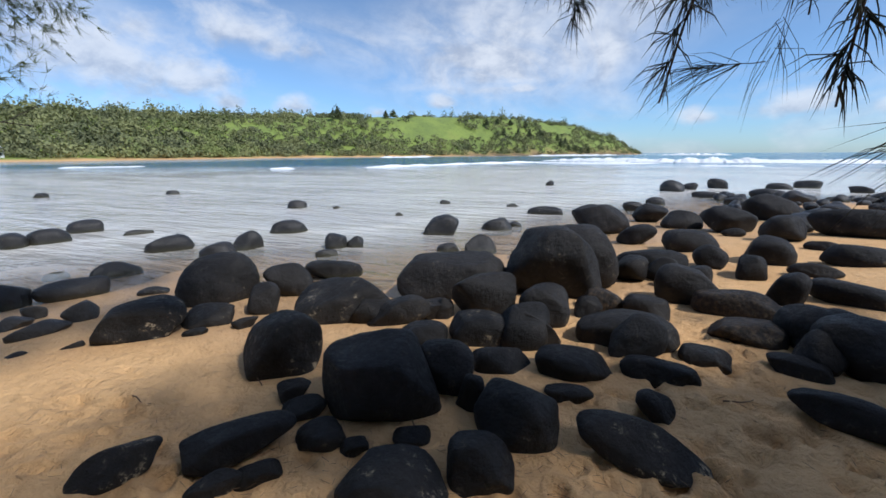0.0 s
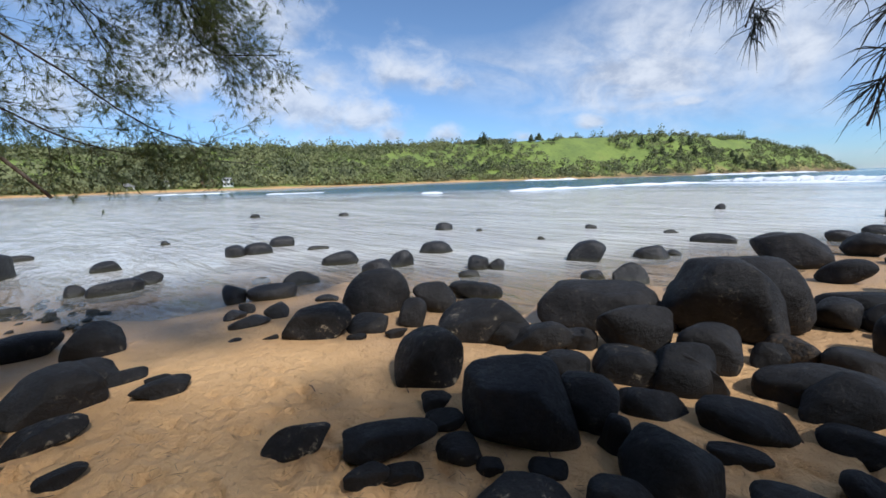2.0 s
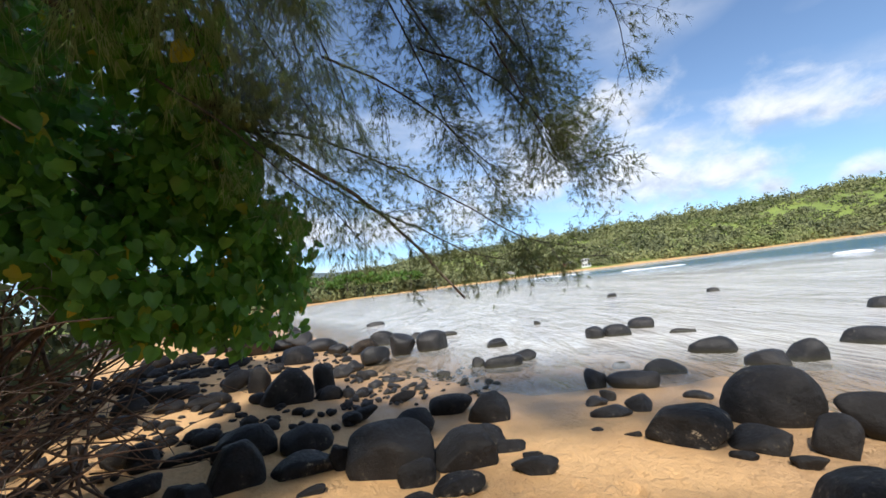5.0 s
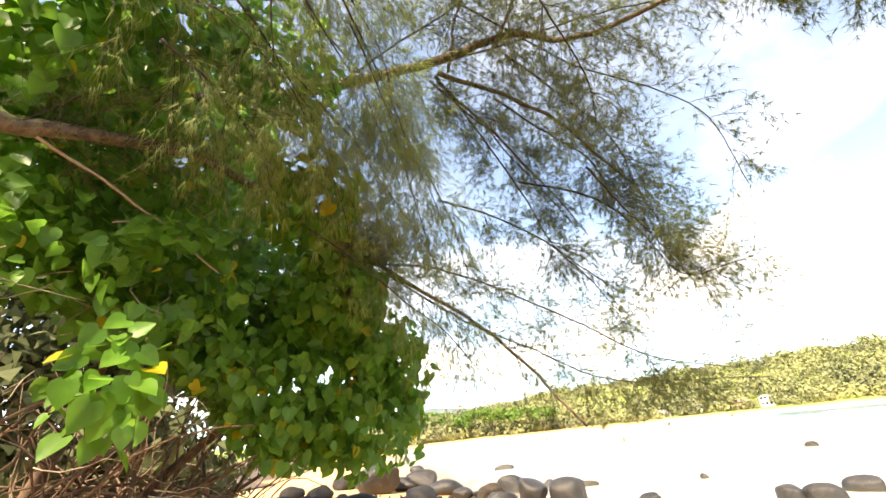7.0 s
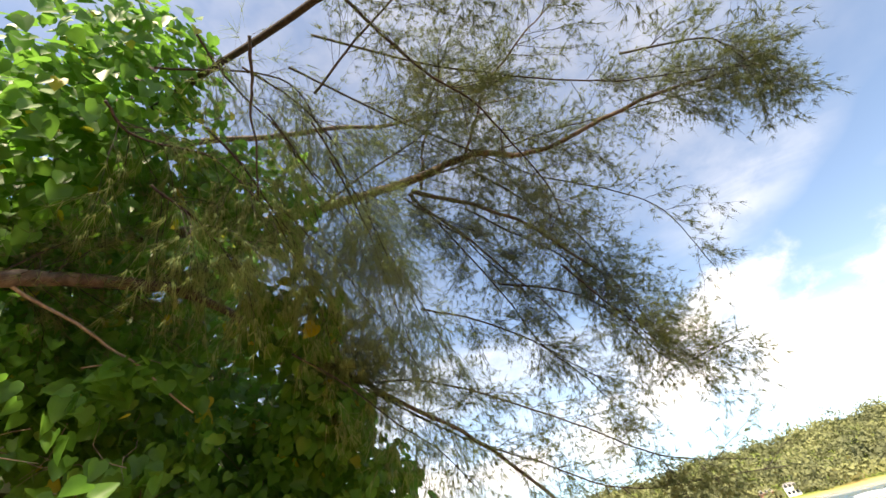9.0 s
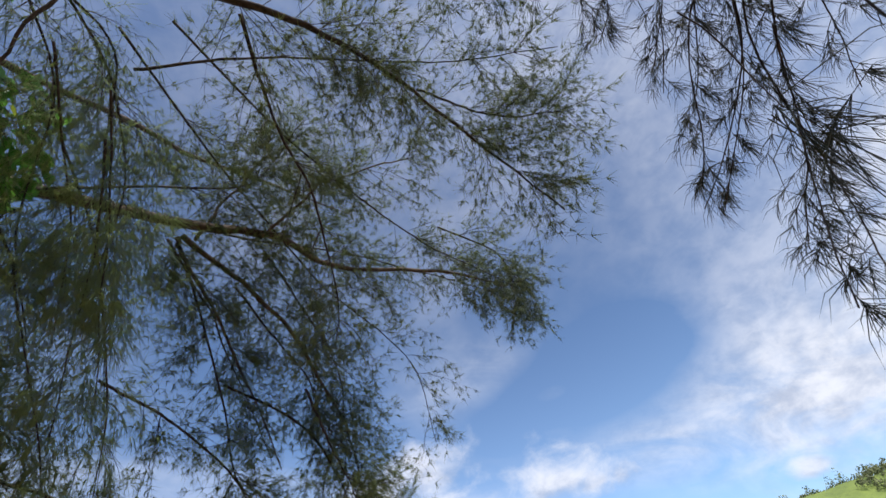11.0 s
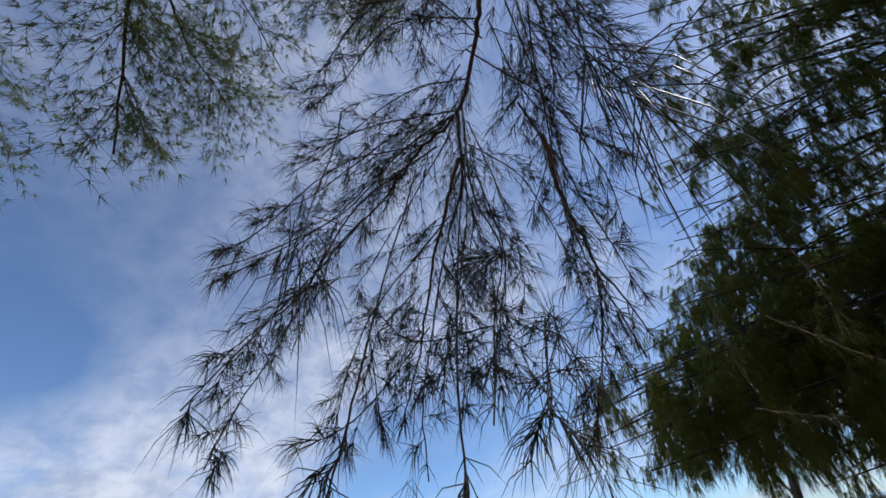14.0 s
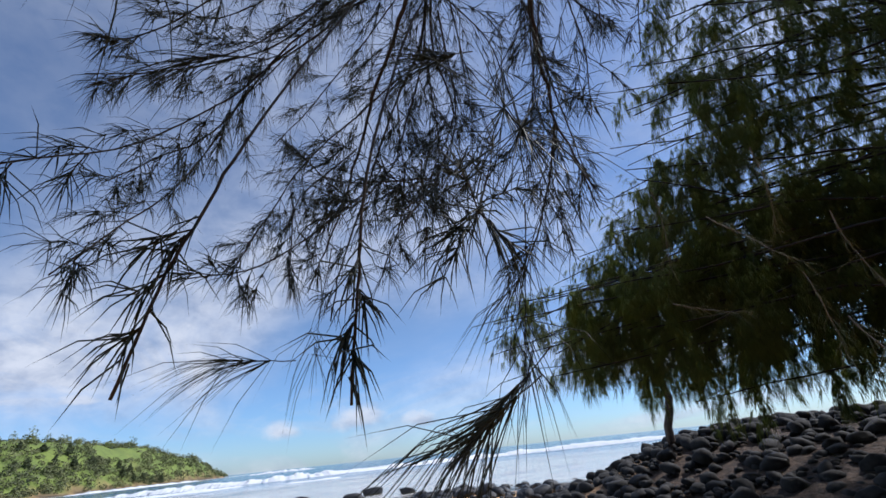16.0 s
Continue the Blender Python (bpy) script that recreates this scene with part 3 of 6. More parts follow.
# ---- boulders ----
def boulder_shape(seed, detail, cuts=(), worn=False):
    """A worn basalt block within the unit box: a rounded block planed off by random cuts and by the given ones (angle, distance)."""
    rng = np.random.default_rng(1000 + seed)
    bm = bmesh.new()
    bmesh.ops.create_icosphere(bm, subdivisions=detail, radius=1.0)
    p = np.array([v.co for v in bm.verts])
    faces = [tuple(v.index for v in f.verts) for f in bm.faces]
    bm.free()
    p = np.sign(p) * np.abs(p) ** (0.66 if cuts else rng.uniform(0.70, 0.95))
    planes = [(np.array([math.cos(radians(a)), rng.uniform(-0.4, 0.25), math.sin(radians(a))]), d) for a, d in cuts]
    for _ in range(int(rng.integers(5, 9)) if cuts else int(rng.integers(8, 13))):
        n = rng.normal(size=3) * ([0.7, 1.3, 0.7] if cuts else [1, 1, 0.8])
        planes.append((n, rng.uniform(0.74, 0.98) if cuts else rng.uniform(0.66, 0.94) if worn else rng.uniform(0.55, 0.86)))
    for n, d in planes:
        n = unit(n)
        over = np.maximum(p @ n - d, 0)
        p = p - (over * rng.uniform(0.90, 1.0))[:, None] * n
    if not cuts:
        p[:, :2] *= (1 - rng.uniform(0.0, 0.2) * p[:, 2:])
    tris = np.array(faces)
    ends = np.concatenate([tris[:, [0, 1]], tris[:, [1, 2]], tris[:, [2, 0]]])
    degree = np.bincount(ends[:, 0], minlength=len(p))[:, None]
    for _ in range((0, 0, 0, 1, 2, 5)[detail]):                  # wear the edges round
        near = np.stack([np.bincount(ends[:, 0], p[ends[:, 1], i], len(p)) for i in range(3)], -1) / degree
        p = 0.4 * p + 0.6 * near
    off = rng.uniform(-50, 50, 3)
    bumps = np.array([noise.fractal(Vector(q * 1.3 + off), 1.0, 2.0, 3) for q in p])
    fine = np.array([noise.fractal(Vector(q * 5.0 + off), 0.8, 2.1, 3) for q in p]) if detail > 3 else 0
    p = p * (1 + (0.05 if cuts else 0.075) * bumps + 0.014 * fine)[:, None]
    lo, hi = p.min(0), p.max(0)
    return (p - (lo + hi) / 2) / ((hi - lo) / 2), faces


LOOKS = {"s": "smooth black basalt boulder, dry, half sunk in the sand",
         "l": "black basalt boulder with pale lichen and salt marks, on sand",
         "b": "rough brownish-black basalt boulder on the sand",
         "t": "dark wet basalt boulder at the water's edge",
         "w": "dark wet basalt boulder standing in shallow water"}


def boulder_points(kind, x, y, z, wide, deep, high, tilt, seed, cuts):
    """Points of a boulder round its foot, the height of the foot, and the faces."""
    near = math.hypot(x, y)
    p, faces = boulder_shape(seed, 5 if near < 2.1 else 4 if near < 5.5 else 3, cuts, wide > 2.1 * high)
    if kind == "w":
        z, wide, high = z - 0.55 * high, wide * 1.04, high * 1.55
    p = p * [wide, deep, high]
    c, s = math.cos(radians(tilt)), math.sin(radians(tilt))
    p = np.stack([c * p[:, 0] - s * p[:, 2], p[:, 1], s * p[:, 0] + c * p[:, 2]], -1)
    floor = -p[:, 2].min()
    low = max(z - float(ground_z(x, y)) + 0.05, floor)
    if low > floor:                    # deepen the underside until it is bedded in the sand
        under = p[:, 2] < 0
        p[under, 2] *= low / floor
    p[:, 2] += low
    return p, z - low, faces


def boulder(kind, x, y, z, wide, deep, high, yaw, tilt, seed, cuts=()):
    """One boulder: its middle, its half sizes, its turn about the upright and its lean."""
    p, base, faces = boulder_points(kind, x, y, z, wide, deep, high, tilt, seed, cuts)
    me = tri_mesh("boulder", p, np.array(faces), ROCK[kind], True)
    ob = new("boulder", me)
    ob.matrix_world = pose(x, y, base, rz=yaw)
    size = "large " if wide > 0.42 else "small " if wide < 0.2 else ""
    return tagged(ob, size + LOOKS[kind], "boulder", "boulders on the beach")


boulder('t', -15.88, -8.10, 0.25, 0.827, 0.635, 0.553, 117, 0, 155)
boulder('s', 3.96, 10.73, 0.12, 0.800, 0.405, 0.300, -20, 5, 70)
boulder('s', -2.18, 4.83, -0.12, 0.720, 0.436, 0.324, 24, 0, 29, ((101, 0.87), (-69, 0.95), (25, 1.01)))
boulder('s', -0.83, 10.81, -0.10, 0.706, 0.473, 0.380, 4, -8, 62)
boulder('t', -17.29, -6.91, 0.02, 0.660, 0.480, 0.407, 112, 0, 156)
boulder('t', -16.10, -5.45, -0.15, 0.627, 0.394, 0.275, 109, 0, 157)
boulder('t', 8.36, 29.41, -0.22, 0.622, 0.295, 0.219, -16, 0, 75)
boulder('s', 3.13, 13.48, 0.07, 0.607, 0.464, 0.388, -13, 10, 68)
boulder('t', 6.65, 27.44, -0.25, 0.604, 0.242, 0.179, -14, 0, 85)
boulder('s', -17.49, -10.40, 0.12, 0.601, 0.402, 0.290, 121, 0, 193)
boulder('t', 4.87, 21.89, -0.22, 0.601, 0.294, 0.218, -13, 0, 79)
boulder('s', -0.93, 5.25, 0.18, 0.598, 0.482, 0.427, 11, 0, 30, ((14, 0.76), (149, 0.72), (37, 0.72), (164, 0.82), (103, 0.95)))
boulder('s', 0.91, 8.52, -0.11, 0.466, 0.302, 0.239, -6, 0, 55, ((-96, 0.89), (5, 0.92), (32, 0.82), (-157, 0.90), (157, 0.97)))
boulder('t', -1.29, 13.90, -0.26, 0.578, 0.244, 0.181, 5, 0, 63)
boulder('t', 2.61, 21.05, -0.28, 0.562, 0.198, 0.147, -7, 0, 81)
boulder('t', -2.68, 13.24, -0.29, 0.561, 0.195, 0.145, 11, 0, 64)
boulder('t', 1.45, 23.80, -0.14, 0.558, 0.389, 0.313, -3, 0, 72)
boulder('s', -13.09, -5.27, -0.10, 0.523, 0.418, 0.337, 112, 0, 154, ((-97, 0.89), (30, 0.73), (166, 0.79), (110, 0.86), (-12, 1.05)))
boulder('s', -13.04, -7.34, -0.02, 0.545, 0.248, 0.184, 119, 0, 173)
boulder('s', 1.90, 11.23, -0.01, 0.539, 0.379, 0.298, -10, -10, 67)
boulder('t', -6.92, 2.67, -0.31, 0.417, 0.175, 0.159, 69, 0, 112)
boulder('w', -28.68, -11.72, -0.22, 0.528, 0.278, 0.206, 112, 0, 172)
boulder('s', -7.95, -3.49, -0.01, 0.510, 0.428, 0.428, 113, 0, 149, ((150, 0.57), (137, 0.57), (80, 1.02), (-20, 1.11), (-156, 1.17)))
boulder('w', -24.62, -5.00, -0.27, 0.526, 0.222, 0.164, 101, 0, 168)
boulder('s', -4.93, 3.43, -0.14, 0.501, 0.401, 0.361, 55, 0, 18, ((99, 0.91), (28, 0.96), (-141, 1.00), (142, 0.88), (-11, 0.96), (171, 0.95)))
boulder('t', -16.77, -7.44, -0.04, 0.508, 0.353, 0.283, 114, 0, 186)
boulder('s', -0.71, 5.95, 0.11, 0.547, 0.471, 0.411, 5, 0, 31, ((-139, 0.27), (19, 0.78), (81, 0.95), (108, 1.06)))
boulder('l', -2.96, 3.49, -0.14, 0.515, 0.346, 0.282, 40, 0, 16, ((120, 0.64), (-136, 0.89), (-68, 0.84), (-28, 0.84), (41, 1.01), (150, 0.76)))
boulder('t', -13.31, -0.98, -0.13, 0.504, 0.374, 0.343, 94, 0, 161)
boulder('s', 0.26, 6.83, -0.13, 0.495, 0.315, 0.219, -3, 0, 54, ((21, 0.87), (-166, 0.93), (-38, 0.92), (150, 0.98)))
boulder('t', 3.74, 26.51, -0.15, 0.499, 0.367, 0.304, -8, 0, 73)
boulder('t', -15.99, -3.04, -0.16, 0.491, 0.345, 0.299, 101, 0, 158)
boulder('s', -14.37, -9.60, 0.13, 0.480, 0.327, 0.236, 124, 0, 194)
boulder('b', -14.20, -3.38, -0.18, 0.478, 0.335, 0.283, 103, 0, 159)
boulder('s', 1.01, 11.71, -0.14, 0.471, 0.313, 0.239, -5, 0, 66)
boulder('t', 9.48, 26.23, -0.25, 0.471, 0.253, 0.187, -20, 0, 76)
boulder('s', -4.32, 4.99, -0.32, 0.450, 0.251, 0.184, 41, 0, 22, ((-147, 0.57), (70, 0.71), (150, 1.13), (50, 0.82)))
boulder('s', 0.31, 12.83, -0.16, 0.464, 0.346, 0.302, -1, 10, 65)
boulder('t', 5.16, 19.01, -0.11, 0.464, 0.339, 0.267, -15, 0, 71)
boulder('s', -11.50, -7.52, -0.00, 0.464, 0.177, 0.131, 123, 0, 174)
boulder('s', 2.17, 5.60, -0.01, 0.420, 0.177, 0.160, -21, 0, 50, ((-103, 0.80), (-10, 0.97), (76, 0.81), (-170, 0.93), (47, 0.81), (157, 1.07)))
boulder('s', -13.83, -10.37, 0.20, 0.447, 0.320, 0.243, 127, 0, 195)
boulder('s', -4.34, -0.91, -0.01, 0.462, 0.376, 0.281, 102, 0, 131, ((-76, 0.96), (136, 0.87), (-100, 1.01), (51, 0.85), (171, 0.94), (-159, 1.07)))
boulder('w', -7.87, 7.52, -0.27, 0.446, 0.230, 0.170, 46, 0, 88)
boulder('b', 1.04, 4.96, -0.06, 0.431, 0.181, 0.164, -12, 0, 45, ((-78, 0.83), (40, 0.81), (113, 0.85), (-160, 1.08)))
boulder('s', 2.93, 7.64, 0.03, 0.451, 0.190, 0.171, -21, 0, 59, ((158, 0.85), (30, 0.77), (73, 0.82), (-18, 1.03), (-162, 1.03)))
boulder('s', 2.55, 9.86, 0.06, 0.374, 0.299, 0.275, -14, 0, 58, ((165, 0.78), (27, 0.75), (104, 0.91)))
boulder('t', -7.66, 3.57, -0.37, 0.357, 0.214, 0.177, 65, -5, 111)
boulder('l', -4.37, 2.16, -0.12, 0.400, 0.294, 0.226, 64, 0, 17, ((168, 0.78), (153, 0.75), (-67, 0.89), (43, 1.05), (-34, 0.90)))
boulder('w', -9.62, 0.86, -0.30, 0.436, 0.196, 0.145, 85, 0, 165)
boulder('s', 0.01, 3.77, -0.06, 0.429, 0.277, 0.183, 0, 0, 36, ((12, 0.86), (-156, 1.02), (62, 0.92), (160, 1.17), (-17, 1.15)))
boulder('w', -4.30, 8.90, -0.20, 0.427, 0.301, 0.263, 26, 0, 87)
boulder('w', -8.63, 5.04, -0.27, 0.424, 0.235, 0.174, 60, 0, 92)
boulder('s', -7.97, -5.03, -0.05, 0.414, 0.191, 0.141, 122, 0, 178)
boulder('t', -11.89, -2.55, -0.14, 0.412, 0.325, 0.318, 102, 26, 162)
boulder('s', -5.09, -2.83, -0.01, 0.369, 0.279, 0.224, 119, 0, 139, ((134, 0.75), (26, 0.97), (167, 0.86), (-166, 1.11)))
boulder('s', 0.62, 5.40, -0.04, 0.362, 0.277, 0.267, -7, 0, 53, ((38, 0.64), (-118, 0.90), (69, 0.71), (-67, 0.93), (136, 1.16), (-19, 1.04)))
boulder('s', -1.47, 2.09, -0.00, 0.395, 0.320, 0.292, 35, 0, 1, ((15, 0.74), (-168, 0.92), (40, 0.76)))
boulder('s', 1.89, 7.69, -0.01, 0.327, 0.256, 0.269, -14, 0, 57, ((168, 0.78), (42, 0.78), (123, 0.77)))
boulder('t', -13.00, -1.87, -0.10, 0.401, 0.353, 0.385, 98, 0, 160)
boulder('w', -16.38, -0.58, -0.33, 0.400, 0.120, 0.089, 92, 0, 170)
boulder('s', 0.01, 9.19, -0.14, 0.398, 0.259, 0.198, -0, 15, 61)
boulder('s', 2.22, 6.93, -0.06, 0.297, 0.125, 0.113, -18, 0, 60)
boulder('s', -8.71, -6.50, 0.04, 0.386, 0.236, 0.174, 127, 0, 177)
boulder('s', -2.23, 3.56, -0.14, 0.354, 0.213, 0.159, 32, 0, 24, ((151, 0.51), (-57, 0.79), (-104, 1.01), (122, 0.60), (58, 1.12)))
boulder('t', 7.62, 20.46, -0.25, 0.383, 0.169, 0.125, -20, 0, 77)
boulder('w', -3.23, 10.01, -0.27, 0.377, 0.231, 0.174, 18, 0, 102)
boulder('w', -11.86, 4.35, -0.26, 0.376, 0.239, 0.177, 70, 0, 94)
boulder('s', -9.13, -4.58, -0.02, 0.247, 0.231, 0.346, 117, 0, 150, ((165, 0.86), (45, 0.83), (-10, 0.97), (103, 0.95), (-150, 1.09)))
boulder('s', -6.45, -0.32, -0.22, 0.342, 0.206, 0.154, 92, 0, 124, ((-24, 0.74), (-100, 0.93), (163, 0.98), (-168, 0.98), (38, 1.08)))
boulder('s', -4.26, 3.99, -0.22, 0.326, 0.212, 0.255, 47, 0, 21, ((-152, 0.60), (80, 0.86), (-77, 0.96), (40, 0.84), (150, 1.19)))
boulder('t', 5.06, 15.24, -0.09, 0.367, 0.194, 0.144, -18, 0, 78)
boulder('w', -12.72, 5.42, -0.27, 0.363, 0.234, 0.173, 67, 0, 93)
boulder('t', 2.38, 25.37, -0.23, 0.359, 0.256, 0.209, -5, 0, 74)
boulder('l', 0.13, 2.13, -0.02, 0.337, 0.141, 0.128, -4, 0, 5, ((44, 0.31), (-133, 0.42), (35, 0.38), (-136, 0.43), (83, 0.89), (-165, 0.80)))
boulder('w', -11.30, 11.26, -0.28, 0.351, 0.217, 0.155, 45, 0, 89)
boulder('t', 3.25, 18.70, -0.28, 0.346, 0.201, 0.149, -10, 0, 80)
boulder('t', 0.57, 17.55, -0.28, 0.343, 0.203, 0.150, -2, 0, 82)
boulder('s', -1.45, 4.07, 0.06, 0.357, 0.242, 0.176, 18, 0, 34, ((137, 0.62), (-140, 0.89), (25, 0.94), (-15, 0.96), (109, 0.78)))
boulder('t', -5.32, 1.72, -0.22, 0.258, 0.108, 0.098, 72, 4, 117)
boulder('s', -4.36, -0.17, -0.08, 0.354, 0.279, 0.206, 92, 0, 127, ((18, 0.88), (144, 0.56), (146, 0.56), (-29, 1.02), (-158, 1.12)))
boulder('s', -5.46, -0.79, -0.13, 0.283, 0.208, 0.191, 99, 0, 132, ((137, 0.69), (-85, 0.94), (-40, 0.82), (18, 0.94), (-168, 1.00), (78, 0.99)))
boulder('t', -14.81, -4.47, -0.23, 0.339, 0.236, 0.196, 107, 0, 163)
boulder('s', -9.38, -5.21, 0.03, 0.338, 0.262, 0.229, 119, 36, 153)
boulder('s', -3.68, 4.33, -0.30, 0.322, 0.135, 0.122, 40, 0, 23)
boulder('s', -8.81, -3.04, -0.09, 0.220, 0.209, 0.373, 109, 0, 151, ((-172, 0.90), (15, 0.86), (-100, 0.94), (74, 0.87), (-50, 0.99), (114, 1.06)))
boulder('t', -0.17, 15.22, -0.26, 0.327, 0.218, 0.171, 1, 0, 83)
boulder('s', -5.21, -2.10, -0.07, 0.329, 0.247, 0.175, 112, 0, 140, ((136, 0.69), (-162, 0.98), (48, 0.77), (-16, 1.03), (27, 0.80)))
boulder('w', -7.27, 5.81, -0.23, 0.324, 0.242, 0.212, 51, -15, 90)
boulder('l', -1.21, 3.39, -0.11, 0.325, 0.221, 0.170, 19, 0, 28, ((166, 0.99), (17, 0.89), (-119, 0.93), (-80, 0.98), (-25, 1.02), (54, 0.95)))
boulder('s', -4.72, 0.05, -0.14, 0.277, 0.207, 0.147, 90, 0, 126, ((40, 0.73), (169, 0.97), (-150, 0.94), (7, 0.91)))
boulder('s', -12.03, -9.45, 0.14, 0.319, 0.234, 0.180, 128, 0, 196)
boulder('w', -2.77, 7.55, -0.26, 0.315, 0.221, 0.193, 20, 0, 100)
boulder('w', -7.22, 5.08, -0.29, 0.315, 0.202, 0.141, 55, 12, 91)
boulder('s', -9.68, -8.03, 0.13, 0.313, 0.241, 0.192, 130, 0, 175)
boulder('b', 0.98, 4.20, -0.06, 0.299, 0.208, 0.124, -13, 0, 46, ((9, 0.92), (117, 0.76), (157, 0.78), (-133, 0.97), (-23, 1.14)))
boulder('s', -3.92, -0.60, -0.08, 0.185, 0.128, 0.131, 100, 0, 133, ((-80, 0.90), (160, 0.80), (101, 0.91), (-141, 1.07), (59, 1.10)))
boulder('l', -4.36, -1.83, -0.06, 0.329, 0.241, 0.126, 112, 0, 141, ((169, 0.88), (74, 0.78), (44, 0.73), (-73, 0.97), (-167, 1.11)))
boulder('l', -2.52, 2.24, -0.04, 0.310, 0.276, 0.299, 48, 0, 10, ((153, 0.72), (-49, 0.87), (-142, 1.04), (99, 0.89), (32, 1.12), (119, 0.80)))
boulder('w', -12.43, 1.01, -0.30, 0.307, 0.184, 0.137, 85, 0, 164)
boulder('s', -4.13, -3.45, -0.00, 0.242, 0.121, 0.092, 130, 0, 146, ((105, 0.76), (-8, 0.95), (15, 1.07), (133, 0.84)))
boulder('s', 1.24, 2.94, 0.00, 0.301, 0.126, 0.114, -23, 0, 49, ((-12, 0.90), (-123, 0.68), (139, 0.80), (51, 0.97), (107, 0.88), (-138, 0.72)))
boulder('w', -11.10, 5.79, -0.35, 0.301, 0.085, 0.063, 62, 0, 96)
boulder('s', -7.44, -1.21, -0.27, 0.253, 0.106, 0.096, 99, 14, 184)
boulder('s', -1.88, 1.32, -0.07, 0.296, 0.124, 0.112, 56, 0, 6, ((-45, 0.47), (109, 0.86), (-74, 0.76), (144, 0.83), (-162, 1.08), (167, 0.89)))
boulder('s', -9.00, -6.19, -0.00, 0.298, 0.204, 0.147, 125, 0, 181)
boulder('s', -7.93, -6.51, 0.08, 0.298, 0.231, 0.187, 129, 0, 176)
boulder('s', -5.80, 0.22, -0.17, 0.297, 0.242, 0.232, 88, 0, 125, ((153, 0.66), (41, 0.74), (-98, 0.92), (-24, 0.95), (-123, 0.99), (105, 0.95)))
boulder('s', -0.33, 2.98, -0.08, 0.289, 0.182, 0.125, 6, 0, 39, ((-121, 0.68), (30, 0.72), (80, 0.87), (-168, 0.84), (-76, 1.07), (139, 1.20)))
boulder('w', -16.64, -1.83, -0.29, 0.292, 0.178, 0.135, 96, 0, 171)
boulder('t', -11.13, -2.99, -0.25, 0.286, 0.197, 0.162, 105, 0, 187)
boulder('t', -11.87, -2.41, -0.32, 0.285, 0.149, 0.111, 101, 0, 190)
boulder('s', 1.06, 7.27, -0.09, 0.241, 0.185, 0.217, -8, -10, 56)
boulder('s', -7.93, -3.97, -0.14, 0.235, 0.153, 0.142, 117, 0, 183)
boulder('w', -20.97, 12.76, -0.31, 0.282, 0.152, 0.112, 59, 0, 107)
boulder('w', -25.43, 9.39, -0.31, 0.281, 0.143, 0.106, 70, 0, 108)
boulder('s', 0.25, 3.12, -0.07, 0.270, 0.113, 0.103, -5, 0, 41, ((-82, 0.89), (-169, 0.98), (74, 0.91), (20, 0.92), (168, 1.00), (-8, 1.01)))
boulder('s', -0.78, 4.05, -0.03, 0.254, 0.222, 0.229, 11, 0, 32, ((-110, 0.87), (47, 0.91), (-165, 0.90), (-65, 1.02), (148, 1.01)))
boulder('s', 1.62, 3.90, 0.05, 0.312, 0.296, 0.229, -22, 0, 48, ((-163, 0.88), (-12, 0.99), (25, 0.91), (77, 0.95), (105, 1.01), (161, 1.05)))
boulder('s', -6.38, -1.71, -0.19, 0.284, 0.119, 0.108, 105, 16, 185)
boulder('t', 6.37, 16.21, -0.05, 0.271, 0.177, 0.131, -21, 0, 86)
boulder('l', -0.94, 1.39, -0.04, 0.265, 0.204, 0.122, 34, 0, 2, ((36, 0.83), (149, 0.94), (115, 0.94), (67, 0.91)))
boulder('s', -4.14, -2.43, 0.06, 0.279, 0.265, 0.275, 120, 0, 138, ((154, 0.55), (29, 0.89), (100, 0.91), (-26, 1.12), (-125, 1.24)))
boulder('s', -4.11, 2.68, -0.21, 0.269, 0.196, 0.126, 57, 0, 19, ((127, 0.39), (-5, 0.91), (157, 0.53), (-58, 0.90)))
boulder('t', -10.38, -3.07, -0.22, 0.264, 0.191, 0.165, 106, 0, 192)
boulder('w', -10.03, 1.44, -0.30, 0.263, 0.172, 0.139, 82, 0, 166)
boulder('s', 0.17, 4.63, -0.11, 0.237, 0.163, 0.131, -2, 0, 37, ((-102, 0.82), (18, 0.83), (78, 0.88), (-166, 0.92), (147, 1.01), (-16, 1.09)))
boulder('t', -10.01, -2.39, -0.30, 0.259, 0.143, 0.106, 103, 0, 188)
boulder('s', -0.74, 3.53, -0.01, 0.221, 0.147, 0.128, 12, 0, 33, ((-108, 0.71), (48, 0.31), (39, 0.32), (147, 1.11)))
boulder('s', -6.79, -5.76, 0.00, 0.209, 0.167, 0.136, 130, 0, 179, ((164, 0.84), (17, 0.98), (-17, 0.95), (-133, 1.04)))
boulder('s', -8.07, -2.69, -0.21, 0.250, 0.184, 0.153, 108, 0, 152)
boulder('w', -11.85, 3.74, -0.26, 0.257, 0.211, 0.179, 72, 0, 95)
boulder('s', -5.10, -3.37, -0.07, 0.207, 0.087, 0.079, 124, 0, 145)
boulder('s', -7.72, -5.61, -0.02, 0.252, 0.174, 0.126, 126, 0, 182)
boulder('s', -0.54, 2.13, -0.02, 0.256, 0.223, 0.185, 14, 0, 4, ((-112, 0.85), (17, 0.88), (-166, 0.95), (49, 0.91), (-17, 1.05), (162, 1.00)))
boulder('s', -0.86, 2.87, -0.11, 0.237, 0.142, 0.119, 17, 0, 38, ((-106, 0.70), (38, 0.40), (165, 0.95), (72, 0.75), (-165, 1.00)))
boulder('s', 2.86, 8.84, -0.05, 0.245, 0.128, 0.095, -18, 0, 84)
boulder('s', 1.56, 5.47, 0.08, 0.187, 0.155, 0.163, -16, 0, 51, ((155, 0.56), (-82, 0.91), (-22, 0.86), (34, 0.95), (119, 0.66), (-112, 1.16)))
